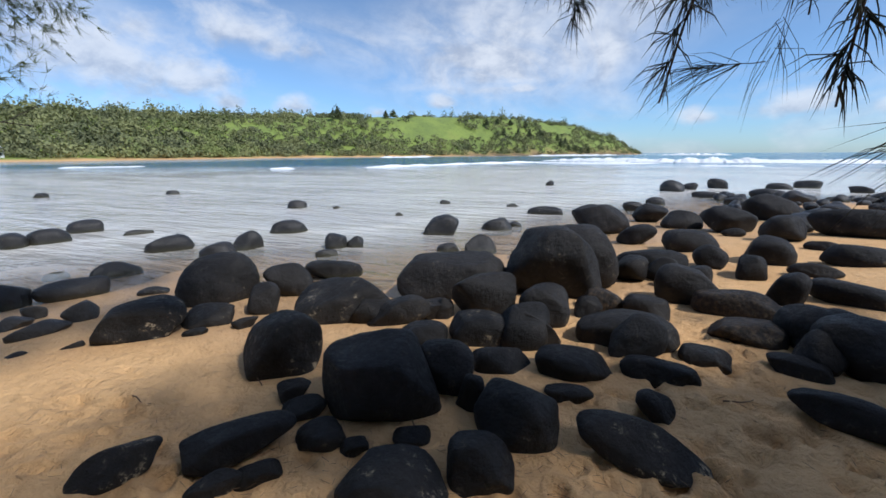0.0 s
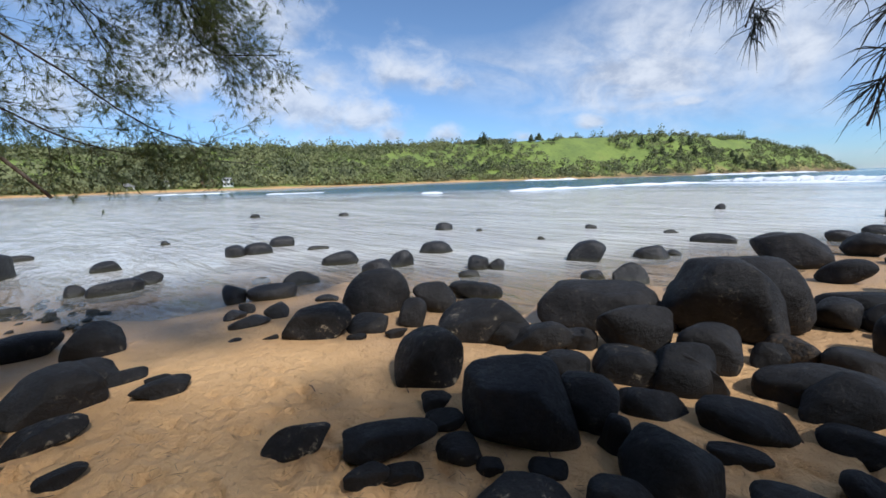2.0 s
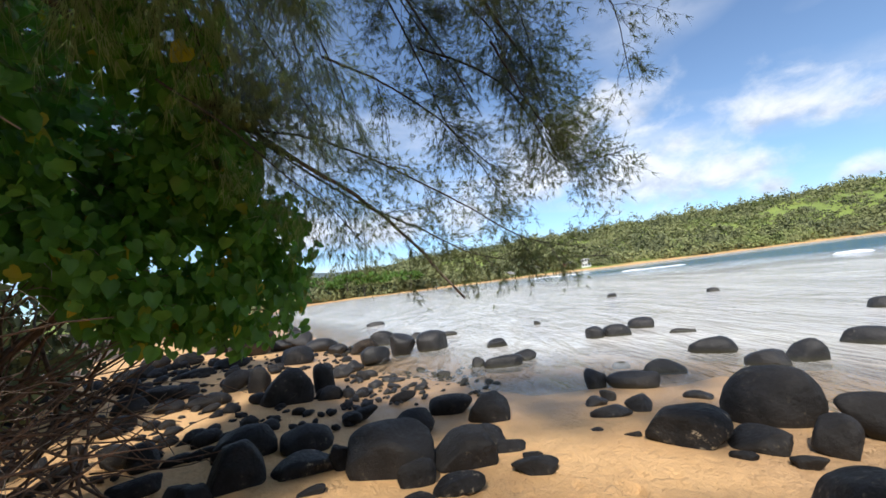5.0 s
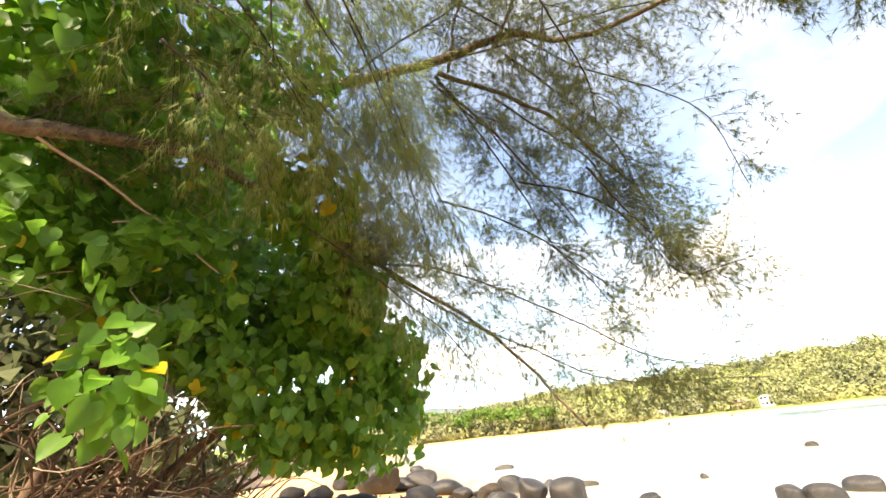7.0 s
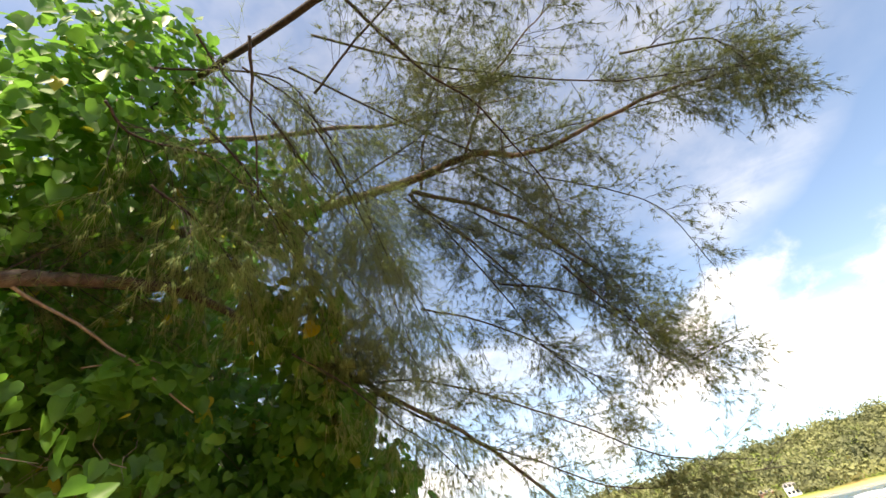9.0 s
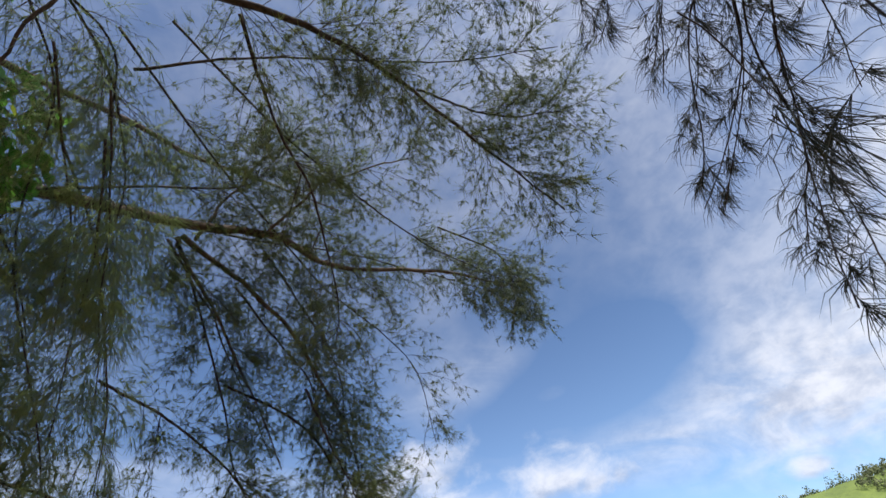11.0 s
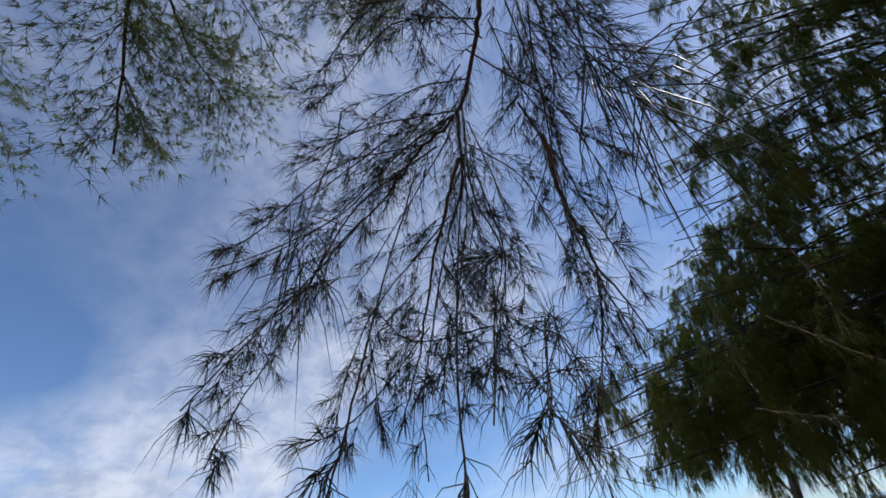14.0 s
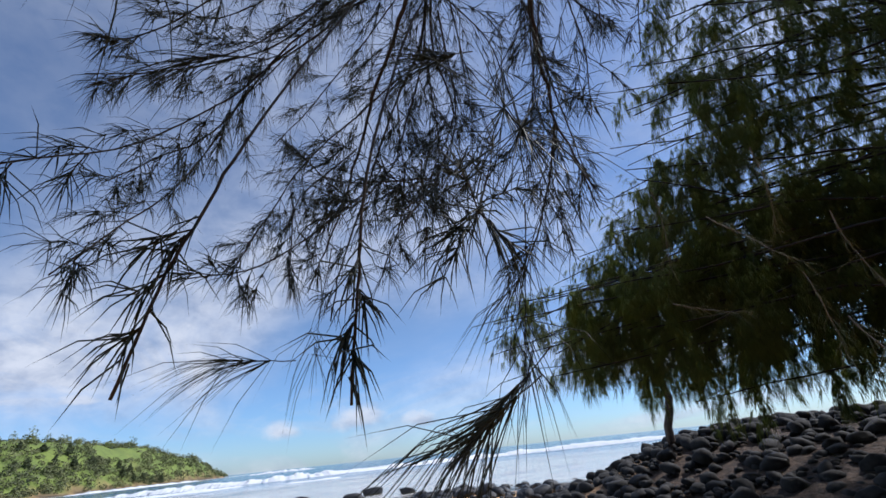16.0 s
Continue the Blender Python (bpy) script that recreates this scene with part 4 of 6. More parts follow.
boulder('w', -5.01, 25.69, -0.26, 0.241, 0.184, 0.173, 11, 0, 109)
boulder('w', -5.64, 6.65, -0.27, 0.237, 0.178, 0.167, 40, 0, 97)
boulder('l', -2.33, 0.92, -0.07, 0.213, 0.089, 0.081, 69, 0, 7, ((146, 0.29), (-67, 0.62), (-21, 0.68)))
boulder('b', -0.26, 4.76, -0.12, 0.223, 0.155, 0.122, 3, 0, 35, ((166, 0.94), (30, 0.92), (-171, 1.03)))
boulder('s', -1.69, 3.09, -0.15, 0.246, 0.175, 0.135, 29, 0, 25, ((-76, 0.81), (148, 0.82), (15, 0.96), (-161, 0.98), (-38, 0.84)))
boulder('t', -8.61, 3.14, -0.47, 0.183, 0.109, 0.084, 70, 0, 113)
boulder('s', 1.89, 10.50, -0.17, 0.230, 0.131, 0.097, -10, 0, 69)
boulder('l', -3.66, -0.21, -0.10, 0.238, 0.120, 0.092, 93, 0, 134, ((149, 0.66), (-51, 0.72), (11, 0.97), (101, 0.84), (-81, 0.86), (-171, 1.06)))
boulder('s', -4.95, -4.00, 0.02, 0.183, 0.174, 0.178, 129, 0, 143, ((158, 0.73), (24, 0.77), (8, 0.87), (104, 0.89), (-147, 1.15)))
boulder('t', -5.87, 3.12, -0.31, 0.190, 0.098, 0.072, 62, 0, 116)
boulder('w', -4.12, 14.57, -0.34, 0.226, 0.097, 0.072, 16, 0, 110)
boulder('t', -5.47, 2.14, -0.22, 0.167, 0.125, 0.138, 69, 10, 115)
boulder('s', 1.18, 3.61, -0.05, 0.203, 0.085, 0.077, -18, 0, 47, ((-96, 0.91), (-162, 0.82), (78, 0.84), (23, 0.80), (-11, 1.05), (154, 1.12)))
boulder('s', -1.16, 2.46, -0.03, 0.214, 0.204, 0.193, 25, 0, 26, ((-148, 0.74), (102, 0.94), (-32, 0.91), (62, 1.00), (161, 1.03)))
boulder('s', 1.70, 5.07, -0.07, 0.193, 0.081, 0.073, -19, 0, 52, ((-171, 0.92), (81, 0.92), (-48, 0.83), (13, 0.94), (-99, 0.98), (140, 1.08)))
boulder('t', -7.14, 2.14, -0.29, 0.183, 0.158, 0.201, 73, 0, 114)
boulder('s', -3.92, 0.50, -0.13, 0.223, 0.094, 0.085, 83, 0, 130, ((-143, 0.66), (-14, 0.78), (129, 0.83), (81, 0.99), (-59, 0.84)))
boulder('w', -3.38, 7.32, -0.33, 0.216, 0.130, 0.091, 25, 0, 101)
boulder('w', -5.32, 5.96, -0.34, 0.206, 0.102, 0.076, 42, 0, 99)
boulder('s', -3.77, -2.78, 0.01, 0.161, 0.130, 0.128, 126, 0, 147)
boulder('w', -6.80, 14.47, -0.33, 0.198, 0.119, 0.088, 25, 0, 104)
boulder('s', 0.58, 3.55, -0.08, 0.186, 0.138, 0.084, -9, 0, 42, ((26, 0.62), (-97, 0.90), (167, 0.97), (80, 0.86), (-154, 0.95), (-16, 1.15)))
boulder('w', -2.94, 10.63, -0.34, 0.189, 0.102, 0.076, 15, 0, 103)
boulder('s', -4.96, -3.61, -0.06, 0.166, 0.070, 0.063, 126, 0, 144, ((153, 0.67), (104, 0.78), (-66, 0.89), (-118, 0.93)))
boulder('s', -3.97, 3.30, -0.20, 0.195, 0.185, 0.200, 50, 0, 20, ((161, 0.64), (-9, 0.90), (111, 0.72), (-69, 0.87), (42, 1.15)))
boulder('t', -9.18, -1.56, -0.35, 0.184, 0.099, 0.074, 100, 0, 189)
boulder('t', -5.95, 1.75, -0.27, 0.157, 0.113, 0.088, 74, 0, 120)
boulder('w', -5.33, 6.86, -0.30, 0.179, 0.138, 0.132, 38, 0, 98)
boulder('s', -0.60, 1.69, -0.03, 0.175, 0.154, 0.132, 20, 0, 3, ((60, 0.79), (23, 0.80), (-101, 1.00), (-78, 0.99), (109, 1.02), (-21, 1.06)))
boulder('t', -6.13, 1.98, -0.27, 0.115, 0.082, 0.103, 72, 0, 123)
boulder('s', -4.53, 0.33, -0.18, 0.186, 0.108, 0.071, 85, 0, 128, ((-96, 0.94), (163, 0.73), (32, 0.85), (115, 0.76), (-18, 0.96)))
boulder('s', -3.73, -2.59, 0.00, 0.152, 0.123, 0.124, 125, 0, 148, ((-131, 0.73), (21, 0.81), (151, 0.85), (-57, 0.88), (81, 0.93)))
boulder('s', -1.85, 1.76, -0.12, 0.146, 0.090, 0.060, 46, 0, 12, ((117, 0.49), (-45, 0.49), (153, 0.54), (-69, 0.61)))
boulder('w', -9.93, 0.30, -0.31, 0.163, 0.127, 0.123, 88, 0, 167)
boulder('l', -3.43, -0.55, -0.09, 0.152, 0.099, 0.074, 99, 0, 135, ((-49, 0.50), (152, 0.65), (108, 0.72), (14, 1.04), (-127, 1.05)))
boulder('s', -6.34, -5.57, 0.00, 0.162, 0.127, 0.102, 131, 0, 180)
boulder('w', -16.46, 3.03, -0.34, 0.160, 0.102, 0.080, 79, 0, 169)
boulder('s', -0.31, 2.62, -0.10, 0.161, 0.086, 0.065, 6, 0, 40, ((110, 0.69), (-168, 0.91), (-35, 0.62), (-69, 0.69), (20, 1.07)))
boulder('s', 0.21, 2.60, -0.05, 0.114, 0.077, 0.109, -5, 0, 43, ((38, 0.44), (-136, 0.63), (62, 0.56), (-171, 0.86), (-11, 1.10), (118, 1.23)))
boulder('t', -9.36, -0.53, -0.36, 0.152, 0.091, 0.063, 93, 0, 191)
boulder('s', -3.79, -1.56, -0.08, 0.138, 0.058, 0.052, 113, 0, 136, ((-15, 0.72), (108, 0.66), (135, 0.67)))
boulder('l', -3.64, 2.77, -0.23, 0.137, 0.089, 0.068, 53, 10, 122)
boulder('l', -1.75, 1.05, -0.08, 0.131, 0.055, 0.050, 59, 10, 9)
boulder('s', -1.55, 1.58, -0.10, 0.143, 0.113, 0.067, 44, 0, 13, ((12, 0.81), (159, 0.64), (129, 0.64), (-101, 1.03), (55, 0.96)))
boulder('s', -4.26, 0.54, -0.18, 0.106, 0.065, 0.045, 82, 0, 129)
boulder('s', -2.07, 1.90, -0.13, 0.117, 0.087, 0.072, 47, 0, 11, ((-28, 0.53), (104, 0.78), (155, 0.76), (-83, 0.89), (-166, 1.07), (47, 1.27)))
boulder('l', -3.85, 2.36, -0.22, 0.117, 0.049, 0.045, 59, 0, 121)
boulder('w', -6.85, 11.12, -0.36, 0.126, 0.075, 0.054, 32, 0, 105)
boulder('s', -1.63, 1.20, -0.09, 0.125, 0.052, 0.048, 54, 0, 8, ((154, 0.54), (-77, 0.97), (113, 0.70), (-98, 1.01), (48, 1.15)))
boulder('s', -4.40, -1.46, -0.06, 0.115, 0.109, 0.167, 108, 0, 142, ((-142, 0.69), (15, 0.85), (-65, 0.88), (73, 0.85), (144, 0.91)))
boulder('w', -9.85, 11.71, -0.36, 0.122, 0.073, 0.051, 40, 0, 106)
boulder('s', -4.52, 1.65, -0.20, 0.096, 0.040, 0.037, 70, 15, 118)
boulder('s', -6.30, -4.86, -0.09, 0.090, 0.038, 0.034, 128, 0, 197)
boulder('s', -3.02, -0.15, -0.08, 0.125, 0.053, 0.048, 93, 0, 137, ((-44, 0.67), (-139, 0.71), (144, 0.87), (31, 0.91)))
boulder('s', -1.81, 3.81, -0.18, 0.111, 0.105, 0.159, 25, 0, 27, ((60, 0.85), (130, 0.85)))
boulder('s', -0.88, 2.27, -0.06, 0.113, 0.107, 0.160, 21, 0, 44)
boulder('s', -1.07, 1.81, -0.11, 0.114, 0.084, 0.044, 30, 0, 15, ((22, 0.82), (98, 0.94), (155, 0.88), (-162, 0.98), (-29, 1.03)))
boulder('s', -4.79, 1.35, -0.22, 0.090, 0.065, 0.040, 74, 12, 119)
boulder('s', -5.66, -4.02, -0.10, 0.083, 0.035, 0.031, 125, 16, 198)
boulder('s', -1.33, 1.61, -0.11, 0.082, 0.063, 0.039, 40, 0, 14, ((164, 0.88), (-82, 0.92), (-24, 0.84), (19, 1.02), (-151, 1.04)))



rng = np.random.default_rng(61)
for i in range(22):                    # smaller boulders wedged between the large ones
    x, y = rng.uniform(-2.6, 1.6), rng.uniform(3.0, 7.4)
    k = rng.uniform(0.13, 0.30)
    boulder("s", x, y, float(ground_z(x, y)) + 0.45 * k, k, k * rng.uniform(0.7, 1.0), k * rng.uniform(0.55, 0.85), rng.uniform(0, 180), rng.uniform(-20, 20), 400 + i)


def stone_field(name, label, count, size, place, seed, mat):
    """Loose stones lying thickly over a stretch of ground."""
    rng = np.random.default_rng(seed)
    shapes = [[boulder_shape(900 + seed + i, d) for i in range(6)] for d in (1, 2)]
    vs, fs, n = [], [], 0
    for _ in range(count):
        x, y = place(rng)
        k = size[0] * (size[1] / size[0]) ** (rng.random() ** 1.7)
        p, f = shapes[int(k > 0.13)][int(rng.integers(6))]
        q = p * [k, k * rng.uniform(0.6, 1.0), k * rng.uniform(0.4, 0.75)]
        m = np.array(Euler(rng.uniform(-0.4, 0.4, 3) + [0, 0, rng.uniform(0, 6.28)]).to_matrix())
        q = q @ m.T
        q = q + [x, y, float(ground_z(x, y)) + 0.35 * k]
        vs.append(q)
        fs.append(np.array(f) + n)
        n += len(q)
    return tagged(new(name, tri_mesh(name, np.vstack(vs), np.vstack(fs), mat, True)), label, "stones", kind="stuff")


def in_polar(az0, az1, d0, d1):
    def place(rng):
        d = d0 + (d1 - d0) * rng.random() ** 0.8
        return at_az(rng.uniform(az0, az1), d)
    return place


stone_field("rubble_bank", "bank of loose dark basalt cobbles under the trees", 3600, (0.045, 0.17), in_polar(-92, -36, 5.6, 15), 1, RUBBLE)
stone_field("rubble_by_the_point", "dark cobbles scattered on the rocky point", 260, (0.12, 0.42), in_polar(-40, -8, 12, 27), 2, ROCK["t"])
stone_field("cobbles_under_bush", "dark cobbles lying on sand below the bush", 520, (0.05, 0.22), in_polar(104, 140, 6.0, 17), 3, ROCK["s"])
stone_field("wet_pebbles", "small wet dark stones at the waterline", 130, (0.04, 0.16), in_polar(86, 106, 6.8, 10.5), 4, ROCK["t"])


# ---- ironwood trees ----
class Foliage:
    """Twigs and needles grown along limbs, gathered for a whole tree."""

    def __init__(self, seed):
        self.rng, self.wood = np.random.default_rng(seed), Wood()
        self.base, self.way, self.len = [], [], []

    def tufts(self, pts, per, length, spread, sag, loose=0.012):
        """Bunches of needles at each point of a twig."""
        rng = self.rng
        tan = unit(np.gradient(pts, axis=0))
        p = np.repeat(pts, per, 0) + rng.normal(size=(len(pts) * per, 3)) * loose
        w = unit(np.repeat(tan, per, 0) + rng.normal(size=p.shape) * spread - [0, 0, sag])
        self.base.append(p)
        self.way.append(w)
        self.len.append(length * rng.uniform(0.55, 1.25, len(p)))

    def twig(self, start, way, length, sag, r, steps=6, bare=True):
        p, d, out = np.array(start, float), unit(np.array(way, float)), []
        for _ in range(steps):
            out.append(p.copy())
            p = p + d * length / (steps - 1)
            d = unit(d - [0, 0, sag / steps] + self.rng.normal(size=3) * 0.10)
        out = np.array(out)
        if bare:
            self.wood.stem(out, r, r * 0.35, 3 if r < 0.004 else 4)
        return out

    def clothe(self, limb, sides, side_len, twigs, twig_len, per, needle, spread=0.45, sag=0.5, start=0.12, r=0.0036, lean=0.55, nodes=4, fall=0.55, bare=True, loose=0.012):
        """Side branches along a limb, twigs on these, needles on the twigs."""
        rng = self.rng
        limb = np.asarray(limb, float)
        tan = unit(np.gradient(limb, axis=0))
        for _ in range(sides):
            u = start + (0.97 - start) * rng.random()
            i = min(int(u * (len(limb) - 1)), len(limb) - 1)
            side = unit(np.cross(tan[i], rng.normal(size=3)))
            way = unit(tan[i] * lean + side * rng.uniform(0.4, 1.0))
            b = self.twig(limb[i], way, side_len * rng.uniform(0.45, 1.15) * (1.15 - fall * u), sag, r, 8)
            bt = unit(np.gradient(b, axis=0))
            for _ in range(twigs):
                k = int(rng.integers(1, len(b)))
                w = unit(bt[k] * 0.8 + rng.normal(size=3) * 0.55 - [0, 0, 0.45 * sag])
                t = self.twig(b[k], w, twig_len * rng.uniform(0.5, 1.3), sag * 0.8, r * 0.35, nodes, bare)
                self.tufts(t[1:], per, needle, spread, 0.25 * sag, loose)

    def spray(self, limb, sides, reach, start, per=6, needle=0.13, gap=0.085, r=0.0021):
        """Hanging side twigs with starry tufts of needles at spaced nodes."""
        rng = self.rng
        limb = np.asarray(limb, float)
        tan = unit(np.gradient(limb, axis=0))
        for j in range(sides):
            u = start + (0.98 - start) * ((j + rng.random()) / sides) ** 1.25
            i = min(int(u * (len(limb) - 1)), len(limb) - 1)
            side = unit(np.cross(tan[i], rng.normal(size=3)))
            way = unit(tan[i] * 0.75 + side * rng.uniform(0.5, 0.9))
            long = reach * rng.uniform(0.5, 1.3) * (1.25 - 0.90 * u)
            b = self.twig(limb[i], way, long, 0.75, r, max(4, int(long / gap) + 2))
            self.tufts(b[1:-1], per, needle, 0.52, 0.15, 0.002)
            self.tufts(b[-2:], per, needle * 0.9, 0.6, 0.12, 0.002)
        k = int(start * (len(limb) - 1))
        self.tufts(limb[max(k, 1)::3], per - 1, needle, 0.6, 0.12, 0.002)

    def finish(self, parent, needle_material, radius, wood_material, droop=0.25, label="fine drooping grey-green needles", simple=True):
        part_of("twig_work", self.wood.mesh("twig_work", wood_material), parent, "thin dark twigs", "stuff")
        me = needle_mesh("needle_foliage", np.vstack(self.base), np.vstack(self.way), np.concatenate(self.len), radius, needle_material, droop, simple)
        part_of("needle_foliage", me, parent, label, "stuff")


def limb_part(name, points, r0, r1, parent, mat, n=24, label="", seed=0):
    w = Wood()
    pts = curve_points(points, n)
    rng = np.random.default_rng(seed + 77)
    pts[1:-1] += rng.normal(size=(n - 2, 3)) * min(0.006, r0 * 0.2)
    u = np.linspace(0, 1, n)[:, None]
    for k in (3, 5, 8):                # a gentle wander
        pts += np.sin(u * math.pi) * np.sin(k * math.pi * u + rng.uniform(0, 6.28, 3)) * rng.normal(size=3) * min(0.05, 1.1 * r0) * 3 / k
    w.stem(pts, r0, r1, 8, 0.06, rng)
    part_of(name, w.mesh(name, mat), parent, label)
    return pts


def thing(name, x, y, z, label, category, group=""):
    ob = new(name)
    ob.empty_display_size = 0.1
    ob.location = (x, y, z)
    bpy.context.view_layer.update()
    return tagged(ob, label, category, group)


def root(name, label, category, group=""):
    """An empty at the world's origin for parts that are given in world metres."""
    return thing(name, 0, 0, 0, label, category, group)


# the ironwood that leans over the bush and the beach
tree = root("ironwood_tree", "leaning ironwood tree with drooping needle sprays over the beach", "tree")
limb_part("trunk", [(-1.9, -5.6, 0.0), (-1.75, -5.0, 2.0), (-1.5, -4.4, 3.7), (-1.6, -4.3, 6.0), (-1.9, -4.2, 9.5)], 0.19, 0.07, tree, BARK, 30)
leaf = Foliage(11)


def bough(fol, parent, points, girth, count, reach, tip=0.0035, mat=None, label="", start=0.12, twigs=12, twig_len=0.24, per=7, needle=0.10, spread=0.62, sag=0.2, nodes=3, loose=0.005, **more):
    """A limb with its side branches, twigs and needles."""
    pts = limb_part("limb", points, girth, tip, parent, mat or DARK_BARK, 8 + 5 * len(points), label, len(parent.children))
    fol.clothe(pts, count, reach, twigs, twig_len, per, needle, spread=spread, sag=sag, start=start, nodes=nodes, loose=loose, **more)


bough(leaf, tree, [(-1.6, -4.7, 3.0)] + [(-0.53, -2.68, 3.10), (-0.91, -2.66, 3.34), (-1.35, -2.55, 3.57), (-1.84, -2.40, 3.69), (-2.80, -2.49, 3.88), (-3.53, -1.80, 3.32), (-3.77, -1.39, 3.00), (-4.06, -0.71, 2.45), (-4.17, 0.06, 1.47)], 0.065, 64, 0.9, 0.012, BARK, "dark brown limb sloping down to the water", 0.2)
bough(leaf, tree, [(-1.55, -4.35, 4.8), (-2.5, -2.6, 5.1)] + [(-3.16, -1.11, 5.30), (-3.23, 0.08, 5.43), (-3.28, 0.87, 5.32), (-3.01, 2.19, 5.06), (-2.88, 2.79, 4.76)], 0.075, 70, 1.0, 0.008, BARK, "brown upper limb reaching over the sand", 0.3)
bough(leaf, tree, [(-3.25, -0.72, 5.33), (-3.85, 0.35, 4.79), (-4.35, 1.12, 3.86), (-4.67, 1.41, 2.85)], 0.030, 44, 0.85, 0.005, BARK)
bough(leaf, tree, [(-3.26, -0.76, 5.31), (-3.46, -0.64, 5.14), (-4.15, 0.03, 4.38), (-4.60, 0.53, 3.51)], 0.026, 40, 0.8, 0.005, BARK)
bough(leaf, tree, [(-1.6, -4.3, 5.8), (-1.2, -2.4, 5.6)] + [(-0.81, -0.36, 4.93), (-0.90, 0.32, 4.90), (-1.04, 1.22, 4.63), (-1.24, 2.13, 3.96)], 0.040, 60, 0.85, 0.006, DARK_BARK, "dark limb overhead", 0.4)
bough(leaf, tree, [(-1.75, -4.2, 6.4), (-2.6, -2.2, 6.7), (-3.4, -0.4, 6.9), (-3.6, 1.2, 6.7)], 0.05, 46, 1.1, 0.008, BARK, "", 0.25)
bough(leaf, tree, [(-3.2, 0.0, 5.4), (-2.5, 0.6, 5.7), (-1.9, 1.4, 5.6)], 0.020, 30, 0.8, 0.005, BARK)
bough(leaf, tree, [(-3.27, -0.6, 5.3), (-2.9, -0.3, 5.9), (-2.2, 0.3, 6.2)], 0.020, 30, 0.8, 0.005, BARK)
limb_part("limb", [(-0.69, -0.91, 4.41), (-1.03, -1.13, 4.19), (-1.42, -1.36, 3.85)], 0.012, 0.005, tree, DARK_BARK, 16, "thin dark hanging branch", 9)
bough(leaf, tree, [(-0.89, -0.34, 4.94), (-1.48, -0.03, 4.73), (-1.95, 0.34, 4.44), (-2.46, 0.63, 3.94), (-2.68, 0.65, 3.66)], 0.014, 30, 0.7)
bough(leaf, tree, [(-0.03, 0.76, 5.77), (-0.09, 1.07, 5.69), (-0.00, 1.47, 5.56), (0.24, 1.71, 5.44)], 0.014, 30, 0.7)
bough(leaf, tree, [(-3.67, -0.17, 5.09), (-4.17, 0.61, 4.38), (-4.48, 1.10, 3.62)], 0.014, 30, 0.7)
bough(leaf, tree, [(-3.33, -0.85, 5.34), (-3.98, -0.26, 4.73), (-4.61, 0.43, 3.61)], 0.014, 30, 0.7)
bough(leaf, tree, [(-3.37, -0.51, 5.62), (-3.43, 0.15, 5.59), (-3.34, 1.13, 5.49), (-3.21, 2.01, 5.20), (-2.99, 2.97, 4.65)], 0.014, 30, 0.7)
bough(leaf, tree, [(-1.67, -1.08, 5.40), (-1.47, -0.49, 5.58), (-1.20, 0.30, 5.67), (-0.87, 1.31, 5.53), (-0.35, 2.13, 5.21)], 0.014, 30, 0.7)
bough(leaf, tree, [(-1.18, 1.14, 5.51), (-1.09, 1.89, 5.21), (-0.73, 2.44, 4.94)], 0.014, 30, 0.7)
bough(leaf, tree, [(-2.75, 2.01, 5.57), (-2.71, 2.72, 5.13), (-3.07, 3.16, 4.36)], 0.014, 30, 0.7)
bough(leaf, tree, [(-1.65, -1.38, 6.14), (-2.64, -0.51, 5.84), (-3.55, 0.76, 5.08), (-3.81, 1.75, 4.42), (-4.19, 2.09, 3.52)], 0.014, 30, 0.7)
bough(leaf, tree, [(-1.45, -0.97, 6.11), (-2.28, 0.25, 5.86), (-2.72, 1.53, 5.33), (-2.75, 2.37, 4.88), (-2.70, 2.93, 4.49)], 0.014, 30, 0.7)
bough(leaf, tree, [(-3.52, -1.94, 3.29), (-3.91, -1.13, 3.19), (-4.27, -0.10, 2.65), (-4.34, 0.74, 2.05), (-4.22, 1.42, 1.82)], 0.014, 30, 0.7)
bough(leaf, tree, [(-3.26, -0.76, 5.31), (-4.11, -0.24, 4.42), (-4.62, 0.12, 3.50), (-4.81, 0.71, 2.83)], 0.014, 30, 0.7)
bough(leaf, tree, [(-3.99, -1.10, 4.13), (-4.22, -0.60, 3.91), (-4.45, 0.02, 3.52), (-4.64, 0.45, 2.92), (-4.70, 0.68, 2.53)], 0.014, 30, 0.7)
bough(leaf, tree, [(-4.20, -0.12, 4.22), (-4.35, 0.66, 3.85), (-4.51, 1.12, 3.28), (-4.58, 1.38, 2.83), (-4.34, 1.98, 2.84)], 0.014, 30, 0.7)
bough(leaf, tree, [(-3.89, -1.87, 3.35), (-4.27, -1.32, 2.91), (-4.56, -0.48, 2.36), (-4.62, 0.34, 1.91), (-4.32, 1.65, 1.72)], 0.014, 30, 0.7)
bough(leaf, tree, [(-3.92, 0.63, 4.01), (-4.17, 1.00, 3.38), (-4.25, 1.21, 2.99)], 0.014, 30, 0.7)
bough(leaf, tree, [(-2.97, -2.41, 3.48), (-3.20, -2.06, 3.52), (-3.47, -1.64, 3.43)], 0.014, 30, 0.7)
bough(leaf, tree, [(-3.17, -2.32, 3.92), (-3.52, -1.84, 3.83), (-3.89, -1.38, 3.52)], 0.014, 30, 0.7)
bough(leaf, tree, [(-3.02, -2.42, 3.82), (-3.32, -2.26, 3.52), (-3.68, -1.96, 3.18)], 0.014, 30, 0.7)
bough(leaf, tree, [(-2.81, -1.70, 5.19), (-2.70, -0.23, 5.68), (-2.03, 0.25, 6.08)], 0.014, 30, 0.7)
